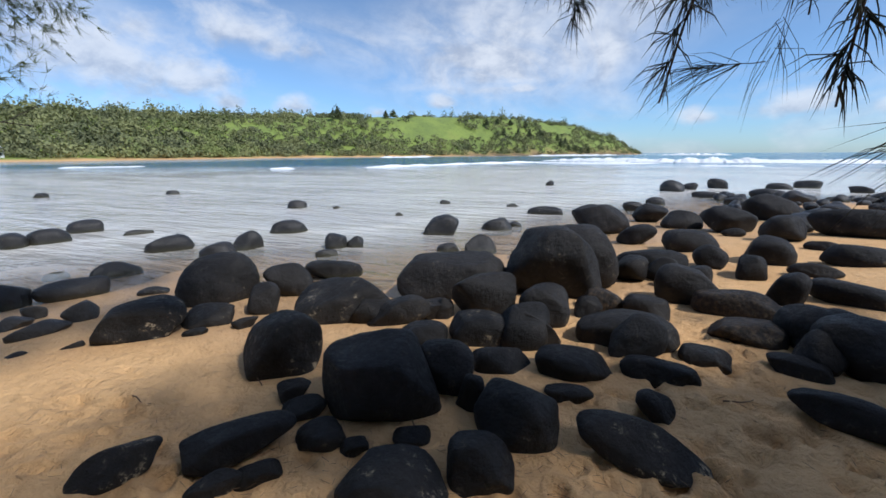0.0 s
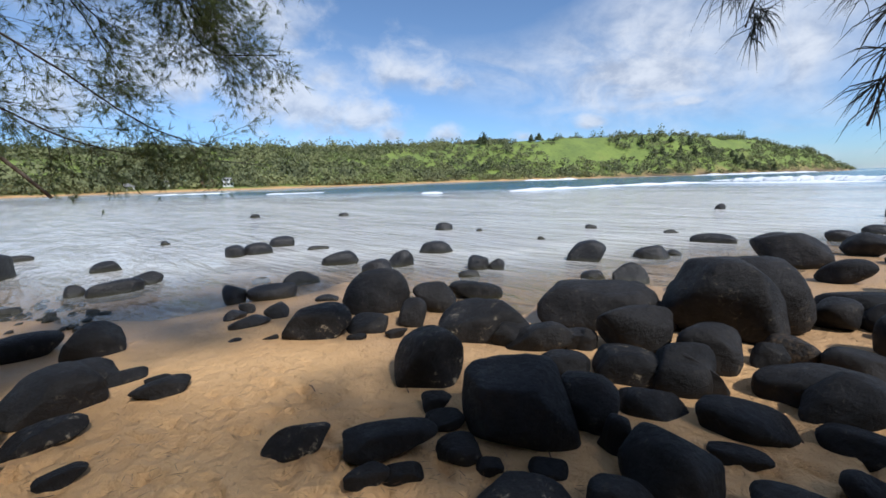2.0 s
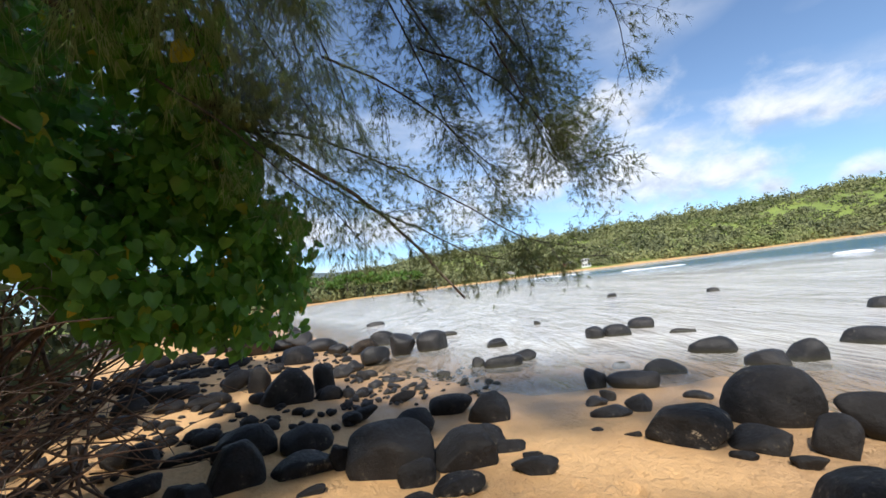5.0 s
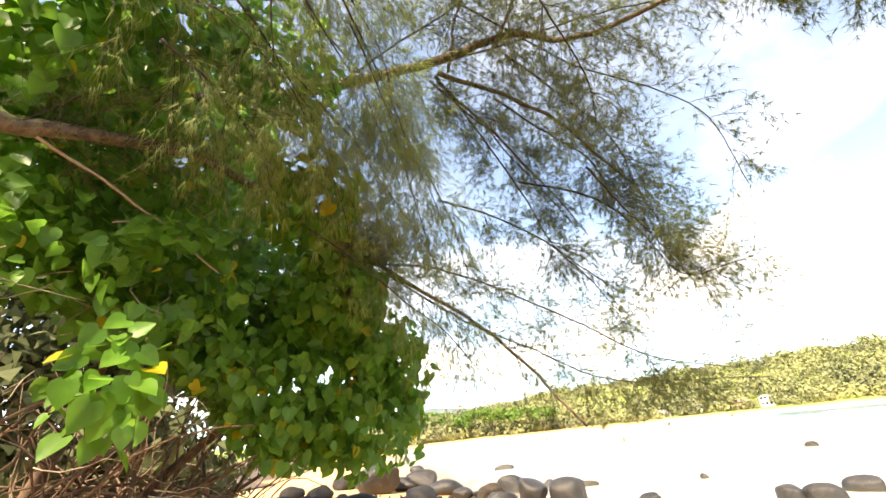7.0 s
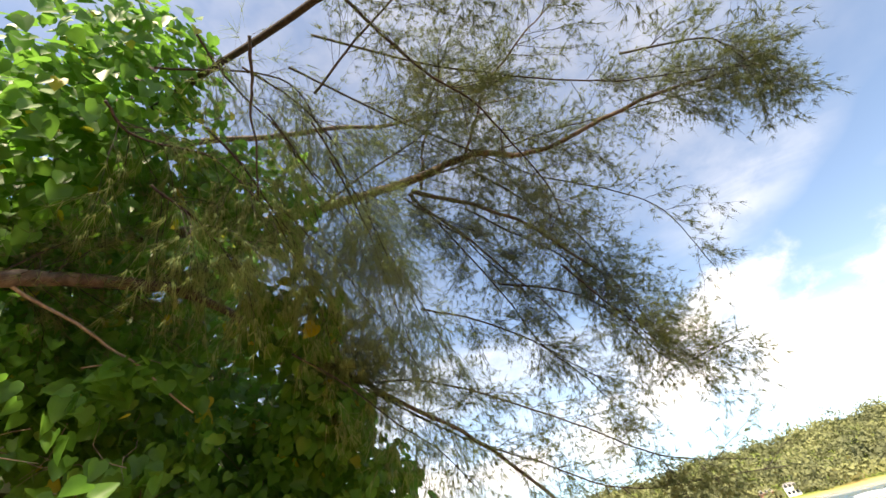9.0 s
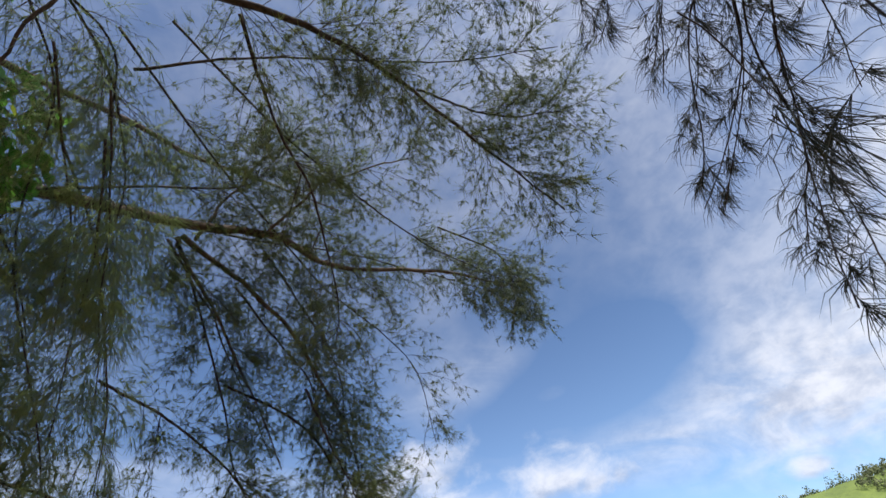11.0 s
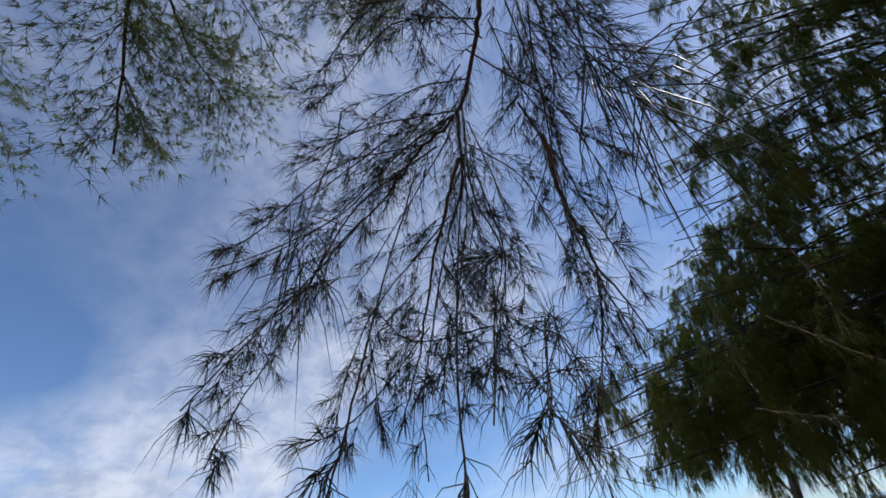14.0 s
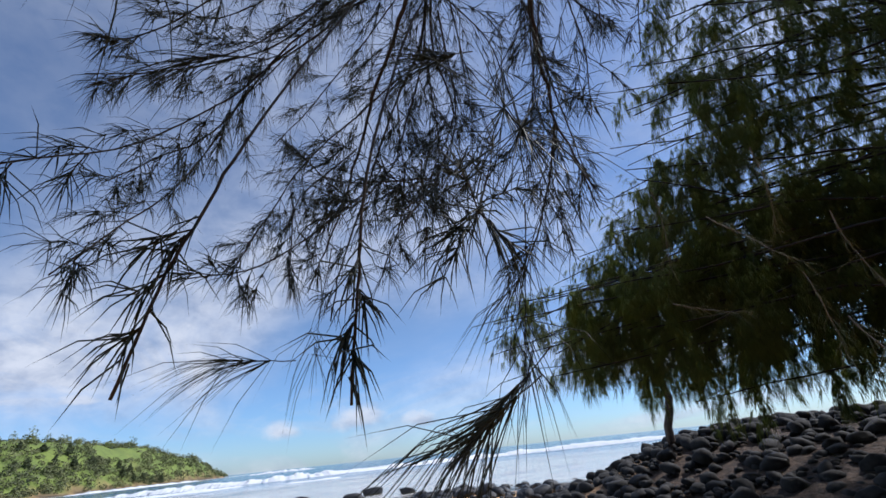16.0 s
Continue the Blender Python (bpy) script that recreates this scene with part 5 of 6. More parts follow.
bough(leaf, tree, [(-3.38, 0.06, 5.40), (-4.02, 0.90, 4.58), (-4.48, 1.20, 3.69)], 0.014, 30, 0.7)
leaf.finish(tree, NEEDLE, 0.0022, DARK_BARK, 0.1)
soft = Foliage(13)                     # pale weeping foliage before the bush
bough(soft, tree, [(-0.68, -1.40, 4.88), (-0.92, -1.41, 4.84), (-1.60, -1.28, 4.62), (-2.26, -1.36, 4.13), (-2.80, -1.21, 3.64)], 0.010, 24, 0.6, twigs=7, twig_len=0.30, per=5, needle=0.2, spread=0.46, sag=1.0)
bough(soft, tree, [(-0.59, -1.83, 4.18), (-0.82, -1.85, 4.13), (-1.21, -1.61, 4.15), (-1.74, -1.45, 3.94), (-2.26, -1.48, 3.44)], 0.010, 24, 0.6, twigs=7, twig_len=0.30, per=5, needle=0.2, spread=0.46, sag=1.0)
bough(soft, tree, [(-0.79, -1.93, 5.04), (-1.42, -1.18, 5.24), (-2.15, -1.15, 4.94), (-2.70, -1.09, 4.60)], 0.010, 24, 0.6, twigs=7, twig_len=0.30, per=5, needle=0.2, spread=0.46, sag=1.0)
bough(soft, tree, [(-1.05, -1.34, 5.02), (-1.60, -1.07, 4.93), (-2.30, -0.96, 4.55), (-2.92, -1.07, 3.92)], 0.010, 24, 0.6, twigs=7, twig_len=0.30, per=5, needle=0.2, spread=0.46, sag=1.0)
bough(soft, tree, [(-1.09, -1.60, 4.41), (-1.65, -1.52, 4.19), (-2.29, -1.50, 3.69), (-2.72, -1.54, 3.11)], 0.010, 24, 0.6, twigs=7, twig_len=0.30, per=5, needle=0.2, spread=0.46, sag=1.0)
bough(soft, tree, [(-1.03, -1.86, 3.86), (-1.44, -1.75, 3.70), (-1.83, -1.69, 3.41)], 0.010, 24, 0.6, twigs=7, twig_len=0.30, per=5, needle=0.2, spread=0.46, sag=1.0)
bough(soft, tree, [(-1.87, -1.50, 5.05), (-2.80, -1.15, 4.54), (-3.54, -0.90, 3.78), (-3.93, -0.82, 3.11)], 0.010, 24, 0.6, twigs=7, twig_len=0.30, per=5, needle=0.2, spread=0.46, sag=1.0)
bough(soft, tree, [(-1.21, -1.17, 4.45), (-1.76, -1.15, 4.34), (-2.35, -1.11, 4.08), (-2.90, -1.12, 3.68)], 0.008, 22, 0.55, twigs=9, twig_len=0.26, per=6, needle=0.16, spread=0.55, sag=0.45, bare=False, r=0.0015)
bough(soft, tree, [(-1.41, -0.93, 4.45), (-1.99, -0.92, 4.27), (-2.59, -0.90, 3.92), (-3.17, -0.84, 3.42)], 0.008, 22, 0.55, twigs=9, twig_len=0.26, per=6, needle=0.16, spread=0.55, sag=0.45, bare=False, r=0.0015)
bough(soft, tree, [(-1.71, -1.41, 4.03), (-2.32, -1.27, 3.80), (-2.88, -1.12, 3.42), (-3.40, -0.93, 2.88)], 0.008, 22, 0.55, twigs=9, twig_len=0.26, per=6, needle=0.16, spread=0.55, sag=0.45, bare=False, r=0.0015)
bough(soft, tree, [(-1.66, -0.93, 4.30), (-2.23, -0.94, 4.05), (-2.75, -0.99, 3.68), (-3.24, -1.01, 3.19)], 0.008, 22, 0.55, twigs=9, twig_len=0.26, per=6, needle=0.16, spread=0.55, sag=0.45, bare=False, r=0.0015)
bough(soft, tree, [(-2.35, -1.71, 3.12), (-2.90, -1.39, 2.82), (-3.33, -1.06, 2.46), (-3.65, -0.79, 2.07)], 0.008, 22, 0.55, twigs=9, twig_len=0.26, per=6, needle=0.16, spread=0.55, sag=0.45, bare=False, r=0.0015)
soft.finish(tree, NEEDLE_PALE, 0.0019, DARK_BARK, 0.5, "pale weeping grey-green needles")

# the dark tree, with limbs that come over and hang close before the eye
dark = root("ironwood_tree", "dense dark ironwood tree with limbs hanging over the path", "tree")
limb_part("trunk", [(8.0, 0.2, 1.0), (7.9, 0.2, 3.0), (7.8, 0.2, 6.0), (7.5, 0.2, 9.0), (7.2, 0.2, 12.0)], 0.24, 0.08, dark, BARK, 30)
limb_part("stem", [(6.22, 5.56, 0.59), (6.36, 5.46, 1.26), (6.46, 5.31, 2.09), (6.47, 5.13, 2.88)], 0.07, 0.05, dark, BARK, 14, "slim lower stem", 21)
near = Foliage(23)


def hanging(points, girth, sides, reach, start=0.06, per=6, needle=0.13, label=""):
    """A thin dark limb with tufted side twigs, hanging close before the eye."""
    pts = limb_part("limb", points, girth, 0.002, dark, DARK_BARK, 8 + 5 * len(points), label, len(dark.children))
    near.spray(pts, sides, reach, start, per, needle)


hanging([(5.5, 0.4, 6.2), (3.0, 0.3, 5.0), (1.4, 0.3, 4.2)] + [(0.74, 0.58, 3.70), (0.71, 0.87, 3.58), (0.67, 1.17, 3.42), (0.49, 1.36, 3.33), (0.32, 1.57, 3.17), (0.08, 1.79, 2.92)], 0.022, 26, 0.4, 0.55, label="dark limb hanging overhead")
hanging([(0.73, 1.34, 3.62), (0.81, 1.69, 3.39), (0.72, 1.92, 3.11), (0.51, 1.99, 2.34), (0.36, 1.50, 1.85)], 0.0095, 16, 0.3)
hanging([(0.71, 1.35, 3.62), (0.42, 1.60, 3.54), (0.11, 1.91, 3.31), (-0.27, 1.98, 3.09), (-0.52, 1.96, 2.95)], 0.006, 24, 0.24)
hanging([(0.64, 1.52, 3.55), (0.20, 1.88, 3.35), (-0.07, 2.09, 2.92), (-0.29, 2.12, 2.69), (-0.40, 2.08, 2.54)], 0.006, 24, 0.25)
hanging([(0.05, 2.00, 3.14), (-0.16, 2.16, 2.66), (-0.28, 1.84, 2.19), (-0.28, 1.60, 1.97)], 0.004, 18, 0.2)
hanging([(0.61, 2.11, 2.70), (0.21, 1.91, 2.20), (-0.02, 1.72, 2.03)], 0.004, 10, 0.2)
hanging([(1.03, 1.20, 3.58), (1.32, 1.39, 3.30), (1.49, 1.52, 2.86), (1.49, 1.46, 2.42)], 0.006, 12, 0.16)
hanging([(0.75, 1.81, 3.28), (0.40, 2.08, 2.93), (0.20, 2.20, 2.59), (0.09, 1.79, 2.08)], 0.005, 24, 0.24)
hanging([(0.74, 1.88, 3.17), (0.81, 2.06, 2.67), (0.58, 1.74, 2.09)], 0.004, 20, 0.22)
hanging([(0.82, 1.66, 3.40), (0.96, 1.90, 2.92), (0.88, 1.91, 2.40)], 0.004, 14, 0.2)
hanging([(0.51, 1.40, 3.38), (0.11, 1.53, 3.32), (-0.24, 1.68, 3.00), (-0.39, 1.70, 2.86)], 0.004, 16, 0.2)
hanging([(0.69, 1.21, 3.48), (0.75, 1.46, 3.10), (0.85, 1.54, 2.78), (0.66, 1.41, 2.32), (0.37, 0.94, 1.84)], 0.005, 20, 0.24)
hanging([(0.38, 1.52, 3.59), (0.19, 1.67, 3.51), (-0.09, 1.85, 3.36), (-0.24, 1.85, 3.32)], 0.004, 14, 0.2)
hanging([(0.79, 1.36, 3.59), (1.02, 1.64, 3.32), (1.12, 1.82, 2.90), (1.08, 1.94, 2.64)], 0.004, 14, 0.2)
hanging([(0.57, 2.05, 2.94), (0.32, 2.18, 2.66), (0.27, 1.80, 2.09)], 0.004, 16, 0.2)
hanging([(0.74, 0.87, 3.73), (0.32, 1.00, 3.78), (0.07, 1.31, 3.65), (-0.10, 1.37, 3.61)], 0.004, 16, 0.2)
hanging([(0.68, 1.08, 3.66), (0.50, 1.40, 3.52), (0.06, 1.75, 3.14), (-0.44, 1.83, 2.78)], 0.004, 18, 0.2)
hanging([(0.79, 0.72, 3.76), (1.14, 1.15, 3.33), (1.18, 1.39, 2.87), (1.05, 1.35, 2.44)], 0.004, 14, 0.2)
hanging([(0.78, 0.73, 3.79), (1.02, 0.67, 3.70), (1.26, 0.72, 3.54), (1.45, 0.80, 3.28)], 0.004, 14, 0.3)
hanging([(0.78, 0.87, 3.74), (1.02, 1.11, 3.52), (1.24, 1.14, 3.27), (1.40, 1.08, 3.06)], 0.004, 14, 0.3)
hanging([(0.79, 0.68, 3.80), (0.50, 0.83, 3.84), (0.20, 0.95, 3.85), (-0.03, 0.93, 3.87)], 0.004, 14, 0.3)
hanging([(0.74, 1.13, 3.63), (0.43, 1.27, 3.65), (0.10, 1.54, 3.52), (-0.17, 1.67, 3.35)], 0.004, 14, 0.3)
hanging([(0.75, 0.57, 3.84), (1.04, 0.81, 3.64), (1.15, 1.20, 3.31), (1.03, 1.52, 2.94)], 0.005, 16, 0.32)
hanging([(1.02, 0.54, 3.73), (1.20, 0.73, 3.58), (1.38, 0.82, 3.39), (1.49, 1.06, 2.89)], 0.005, 16, 0.32)
hanging([(0.70, 1.45, 3.57), (0.55, 1.76, 3.41), (0.37, 1.97, 3.17), (0.18, 2.11, 2.90)], 0.004, 14, 0.28)
hanging([(0.78, 1.46, 3.54), (1.11, 1.53, 3.37), (1.32, 1.66, 2.93), (1.37, 1.71, 2.55)], 0.004, 14, 0.28)
hanging([(0.78, 0.52, 3.75), (0.60, 0.59, 3.79), (0.36, 0.75, 3.80), (0.20, 0.89, 3.76)], 0.004, 14, 0.3)
hanging([(0.76, 0.64, 3.73), (0.89, 0.78, 3.62), (0.99, 0.99, 3.47), (0.96, 1.21, 3.28)], 0.004, 14, 0.3)
hanging([(0.92, 0.57, 3.69), (1.14, 0.75, 3.50), (1.27, 0.97, 3.20), (1.32, 1.09, 2.94)], 0.004, 14, 0.3)
hanging([(0.28, 0.37, 3.91), (0.33, 0.68, 3.83), (0.46, 0.89, 3.72), (0.43, 1.11, 3.61)], 0.004, 10, 0.28)
hanging([(0.31, 0.65, 3.93), (0.27, 0.89, 3.86), (0.07, 1.13, 3.78), (-0.01, 1.33, 3.66)], 0.004, 12, 0.28)
hanging([(0.91, 0.74, 3.63), (1.03, 1.02, 3.43), (1.14, 1.34, 2.77), (0.75, 0.88, 1.94)], 0.005, 16, 0.3)
hanging([(0.67, 0.98, 3.61), (1.09, 1.05, 3.34), (1.27, 1.14, 2.96), (1.30, 1.23, 2.64)], 0.004, 14, 0.28)
hanging([(0.66, 1.41, 2.32), (0.37, 1.51, 2.32), (0.25, 1.76, 2.62)], 0.003, 6, 0.2)
hanging([(0.68, 1.29, 3.42), (0.72, 1.49, 3.06), (0.65, 1.66, 2.66), (0.45, 1.38, 2.21), (0.32, 1.17, 1.99)], 0.004, 18, 0.28)
hanging([(0.76, 1.39, 3.22), (0.86, 1.52, 2.80), (0.67, 1.39, 2.31), (0.44, 1.11, 1.98)], 0.004, 18, 0.28)
hanging([(0.79, 1.28, 2.27), (0.55, 0.99, 1.93), (0.45, 0.85, 1.82)], 0.003, 8, 0.2)
hanging([(0.22, 1.64, 3.06), (-0.01, 1.76, 2.79), (-0.20, 1.64, 2.43), (-0.27, 1.22, 2.01)], 0.004, 14, 0.24)
hanging([(0.74, 0.92, 3.62), (0.45, 0.83, 3.75), (0.15, 0.93, 3.75)], 0.004, 10, 0.24)
hanging([(0.67, 1.23, 3.47), (0.27, 1.38, 3.47), (-0.10, 1.52, 3.34)], 0.004, 10, 0.24)
hanging([(0.93, 0.79, 3.60), (1.27, 0.83, 3.35), (1.40, 0.88, 3.09)], 0.003, 10, 0.26)
hanging([(0.42, 1.30, 3.05), (0.26, 1.16, 2.50), (0.12, 1.03, 2.00), (0.06, 1.02, 1.78), (0.02, 1.05, 1.60)], 0.0030, 4, .08, 0.66, 4, 0.085)
hanging([(0.62, 1.22, 3.00), (0.44, 1.06, 2.45), (0.32, 0.94, 1.95), (0.29, 0.94, 1.72), (0.29, 0.96, 1.57)], 0.0030, 4, .08, 0.66, 4, 0.085)
hanging([(0.70, 0.81, 2.68), (0.83, 0.99, 2.53), (0.94, 1.09, 2.38), (1.09, 1.16, 2.13)], 0.009, 6, 0.2, 0.2)
hanging([(0.91, 1.07, 2.34), (0.94, 1.20, 2.18), (0.92, 1.35, 1.98)], 0.004, 7, 0.2, 0.2)
hanging([(0.52, 1.07, 2.86), (0.49, 1.30, 2.73), (0.46, 1.54, 2.53), (0.42, 1.71, 2.32), (0.34, 1.85, 2.06)], 0.008, 12, 0.24, 0.2)
near.finish(dark, NEEDLE_BACKLIT, 0.0014, DARK_BARK, 0.3, "long thin hanging needles", False)
burst = Foliage(29)


def spread_needles(fol, place, count):
    """A thin twig whose end opens in a burst of long needles."""
    t = fol.twig(np.array(place) + [0.03, -0.05, 0.35], (-0.03, 0.05, -0.35), 0.36, 0.05, 0.0022, 6)
    fol.tufts(t[-2:], count // 2, 0.25, 0.70, 0.15)


star = Foliage(30)
t = star.twig((0.49, 0.88, 2.19), (-0.06, -0.16, -0.30), 0.345, 0.0, 0.0016, 6)
star.tufts(t[-2:], 20, 0.19, 1.1, 0.05, 0.001)
t = star.twig((0.54, 0.89, 1.59), (-0.09, 0.04, -0.07), 0.14, 0.05, 0.0012, 7)
star.tufts(t[2:], 13, 0.22, 0.36, 0.05, 0.001)
t = star.twig((0.70, 1.05, 1.67), (-0.09, 0.08, -0.11), 0.16, 0.05, 0.0016, 6)
star.tufts(t[2:], 14, 0.22, 0.34, 0.25, 0.001)
t = star.twig((0.27, 1.43, 1.73), (-0.14, 0.01, -0.01), 0.14, 0.05, 0.0016, 6)
star.tufts(t[2:], 10, 0.2, 0.34, 0.25, 0.001)
t = star.twig((0.54, 0.91, 2.28), (-0.09, 0.05, 0.00), 0.10, 0.05, 0.0016, 6)
star.tufts(t[2:], 12, 0.22, 0.34, 0.25, 0.001)
t = star.twig((0.14, 1.13, 2.34), (-0.16, 0.01, -0.03), 0.16, 0.05, 0.0016, 6)
star.tufts(t[2:], 10, 0.2, 0.34, 0.25, 0.001)
t = star.twig((0.73, 1.02, 1.96), (-0.04, 0.12, -0.15), 0.19, 0.05, 0.0016, 6)
star.tufts(t[2:], 8, 0.24, 0.34, 0.25, 0.001)
star.finish(dark, NEEDLE_BACKLIT, 0.0010, DARK_BARK, 0.2, "open star of stiff needles", False)
spread_needles(burst, (0.72, 1.14, 1.69), 22)
spread_needles(burst, (0.32, 0.34, 2.05), 34)
spread_needles(burst, (0.03, 0.71, 2.08), 26)
spread_needles(burst, (0.37, 1.79, 1.84), 16)
burst.finish(dark, NEEDLE_BACKLIT, 0.0012, DARK_BARK, 0.45, "open burst of long needles", False)


sprays = Foliage(33)                   # pale dry sprays before the crown
t = sprays.twig((1.89, 0.92, 2.11), (-0.02, 0.02, -0.39), 0.39, 0.15, 0.0024, 8)
sprays.tufts(t[1:], 4, 0.11, 0.45, 0.2, 0.002)
t = sprays.twig((1.73, 1.21, 2.23), (0.07, -0.17, -0.30), 0.35, 0.15, 0.0024, 8)
sprays.tufts(t[1:], 4, 0.11, 0.45, 0.2, 0.002)
t = sprays.twig((1.89, 1.07, 1.95), (-0.04, -0.05, -0.29), 0.29, 0.15, 0.0024, 8)
sprays.tufts(t[1:], 4, 0.11, 0.45, 0.2, 0.002)
t = sprays.twig((1.59, 1.30, 2.38), (0.05, -0.03, -0.34), 0.34, 0.15, 0.0024, 8)
sprays.tufts(t[1:], 4, 0.11, 0.45, 0.2, 0.002)
t = sprays.twig((1.69, 1.44, 1.95), (0.04, -0.22, -0.12), 0.25, 0.15, 0.0024, 8)
sprays.tufts(t[1:], 4, 0.11, 0.45, 0.2, 0.002)
t = sprays.twig((1.74, 0.98, 2.39), (0.02, 0.03, -0.31), 0.31, 0.15, 0.0024, 8)
sprays.tufts(t[1:], 4, 0.11, 0.45, 0.2, 0.002)
t = sprays.twig((1.93, 1.03, 1.78), (-0.06, -0.06, -0.22), 0.24, 0.15, 0.0024, 8)
sprays.tufts(t[1:], 4, 0.11, 0.45, 0.2, 0.002)
sprays.finish(dark, NEEDLE_DRY, 0.0011, DEAD, 0.3, "pale olive dry needles", False)


def toward(az, el, d):
    return np.array([-d * math.sin(radians(az)) * math.cos(radians(el)), d * math.cos(radians(az)) * math.cos(radians(el)), 1.55 + d * math.sin(radians(el))])


thick = Foliage(31)
rng = thick.rng
EDGE_EL = [2, 8, 12, 14.4, 16.5, 21, 28.6, 38, 50, 62, 75]
EDGE_AZ = [-39, -33, -29, -29.5, -35, -43, -50, -55, -61, -71, -90]


def crown_end(el, inside, near, far):
    """A limb's end at a height angle, so many degrees within the crown's outline."""
    el += max(0.0, 2.6 - 0.16 * el) * math.sin(0.8 * inside + 0.6)       # an uneven lower rim
    return toward(float(np.interp(el, EDGE_EL, EDGE_AZ)) - inside, el, rng.uniform(near, far))


ends = [crown_end(el + rng.uniform(-1, 1), rng.uniform(0.5, 5), 5.2, 6.4) for el in np.linspace(8, 58, 30)]
ends += [crown_end(rng.uniform(7, 16), rng.uniform(2, 16), 5.0, 6.4) for _ in range(12)]
for _ in range(46):
    el = 3 + 40 * rng.random() ** 1.9
    ends.append(crown_end(el, rng.uniform(3, 32 if el < 20 else 12), 4.8, 7.2))
for i, end in enumerate(ends):
    z0 = max(1.2, end[2] + rng.uniform(-0.4, 1.0))
    start = np.array([7.9 - 0.03 * z0, 0.2, z0])
    mid = (start + end) / 2 + rng.normal(size=3) * 0.25 + [0, 0, 0.3]
    b = limb_part("limb", [start, mid, end], 0.020, 0.005, dark, DARK_BARK, 14, "", 150 + i)
    thick.clothe(b, 14 if end[2] < 4.0 else 11, 0.6, 9, 0.26, 10, 0.17, start=(0.5 if i < 42 else 0.3) if end[2] < 4.0 else 0.12, sag=1.5, spread=0.38, nodes=3, bare=False)
thick.finish(dark, NEEDLE_DARK, 0.0030, DARK_BARK, 0.7, "dense dark green drooping needles")
roof = Foliage(37)                     # high crown limbs, mostly out of view, added to shade the beach
SHADED = [(-1.5, 1.9), (-3.0, 0.9), (-1.1, 2.9), (-2.6, -2.6), (-1.6, -3.4), (0.8, 2.6), (-4.2, -0.6)]
for i, (sx, sy) in enumerate(SHADED):  # each limb stands in the sun's way to one stretch of the beach
    z = rng.uniform(8, 12)
    x, y = sx + 0.826 * z, sy - 0.146 * z
    start = np.array([7.5, 0.2, z - rng.uniform(0, 1.5)])
    b = limb_part("limb", [start, (start + [x, y, z]) / 2 + [0, 0, 0.4], (x, y, z)], 0.05, 0.01, dark, DARK_BARK, 10, "", 260 + i)
    roof.clothe(b, 15, 1.1, 6, 0.4, 9, 0.24, start=0.3, sag=0.7, nodes=3, bare=False)
for i in range(10):                    # the dense heart of the tree
    end = crown_end(6 + 11 * rng.random(), rng.uniform(5, 24), 6.4, 7.8)
    start = np.array([7.8, 0.2, max(1.2, end[2] + rng.uniform(-0.2, 1.0))])
    b = limb_part("limb", [start, (start + end) / 2 + [0, 0, 0.3], end], 0.03, 0.008, dark, DARK_BARK, 10, "", 300 + i)
    roof.clothe(b, 14, 0.8, 6, 0.3, 9, 0.22, start=0.25, sag=1.3, nodes=3, bare=False)
roof.finish(dark, NEEDLE_DARK, 0.009, DARK_BARK, 0.4, "dark green crown, its high limbs added to shade the beach")


# ---- the bush of heart-shaped leaves ----
def heart(size):
    """Outline of a heart-shaped leaf with a folded midrib, its stalk end at the origin, pointing along +y."""
    half = [(0.0, 0.0), (0.22, -0.16), (0.46, 0.02), (0.50, 0.34), (0.30, 0.70), (0.0, 1.05)]
    v = [(x * size, y * size, abs(x) * size * 0.28 - 0.10 * size * y * y) for x, y in half]
    v += [(-x, y, z) for x, y, z in v[1:5]]
    f = [(0, 1, 2), (0, 2, 3), (0, 3, 4), (0, 4, 5), (0, 7, 6), (0, 8, 7), (0, 9, 8), (0, 5, 9)]
    return np.array(v), np.array(f)


LOBES = [((-0.90, -2.38, 5.34), (0.75, 0.75, 0.86)), ((-1.48, -2.38, 4.86), (0.55, 0.55, 0.63)), ((-4.25, -2.35, 1.75), (0.70, 0.75, 0.75)), ((-3.5, -3.0, 2.1), (1.2, 0.9, 1.2)), ((-2.3, -3.7, 2.2), (1.3, 0.95, 1.7)),
         ((-1.2, -3.7, 2.9), (1.1, 0.9, 1.3)), ((-2.4, -3.8, 4.4), (1.4, 1.1, 1.5)), ((-1.2, -3.9, 5.2), (1.2, 1.0, 1.5)),
         ((-3.3, -4.2, 5.6), (1.1, 1.0, 1.4)), ((-3.9, -3.6, 3.1), (1.0, 0.9, 1.1)), ((-3.9, -2.6, 3.1), (0.75, 0.7, 0.9)),
         ((-4.5, -2.0, 2.3), (0.45, 0.45, 0.65)), ((-3.2, -2.9, 1.35), (0.9, 0.6, 0.6)),
         ((-1.96, -1.89, 4.65), (0.60, 0.55, 0.65)), ((-2.57, -1.89, 3.62), (0.50, 0.45, 0.55)), ((-3.29, -1.96, 3.02), (0.50, 0.45, 0.50)), ((-3.83, -1.76, 2.41), (0.42, 0.40, 0.42)), ((-1.35, -2.09, 1.87), (0.24, 0.22, 0.34)), ((-1.93, -2.52, 2.78), (0.50, 0.40, 0.45)), ((-0.81, -2.78, 4.37), (0.90, 0.80, 0.70))]


LOW_SPRIG = 17    # the lobe that hangs below the rest


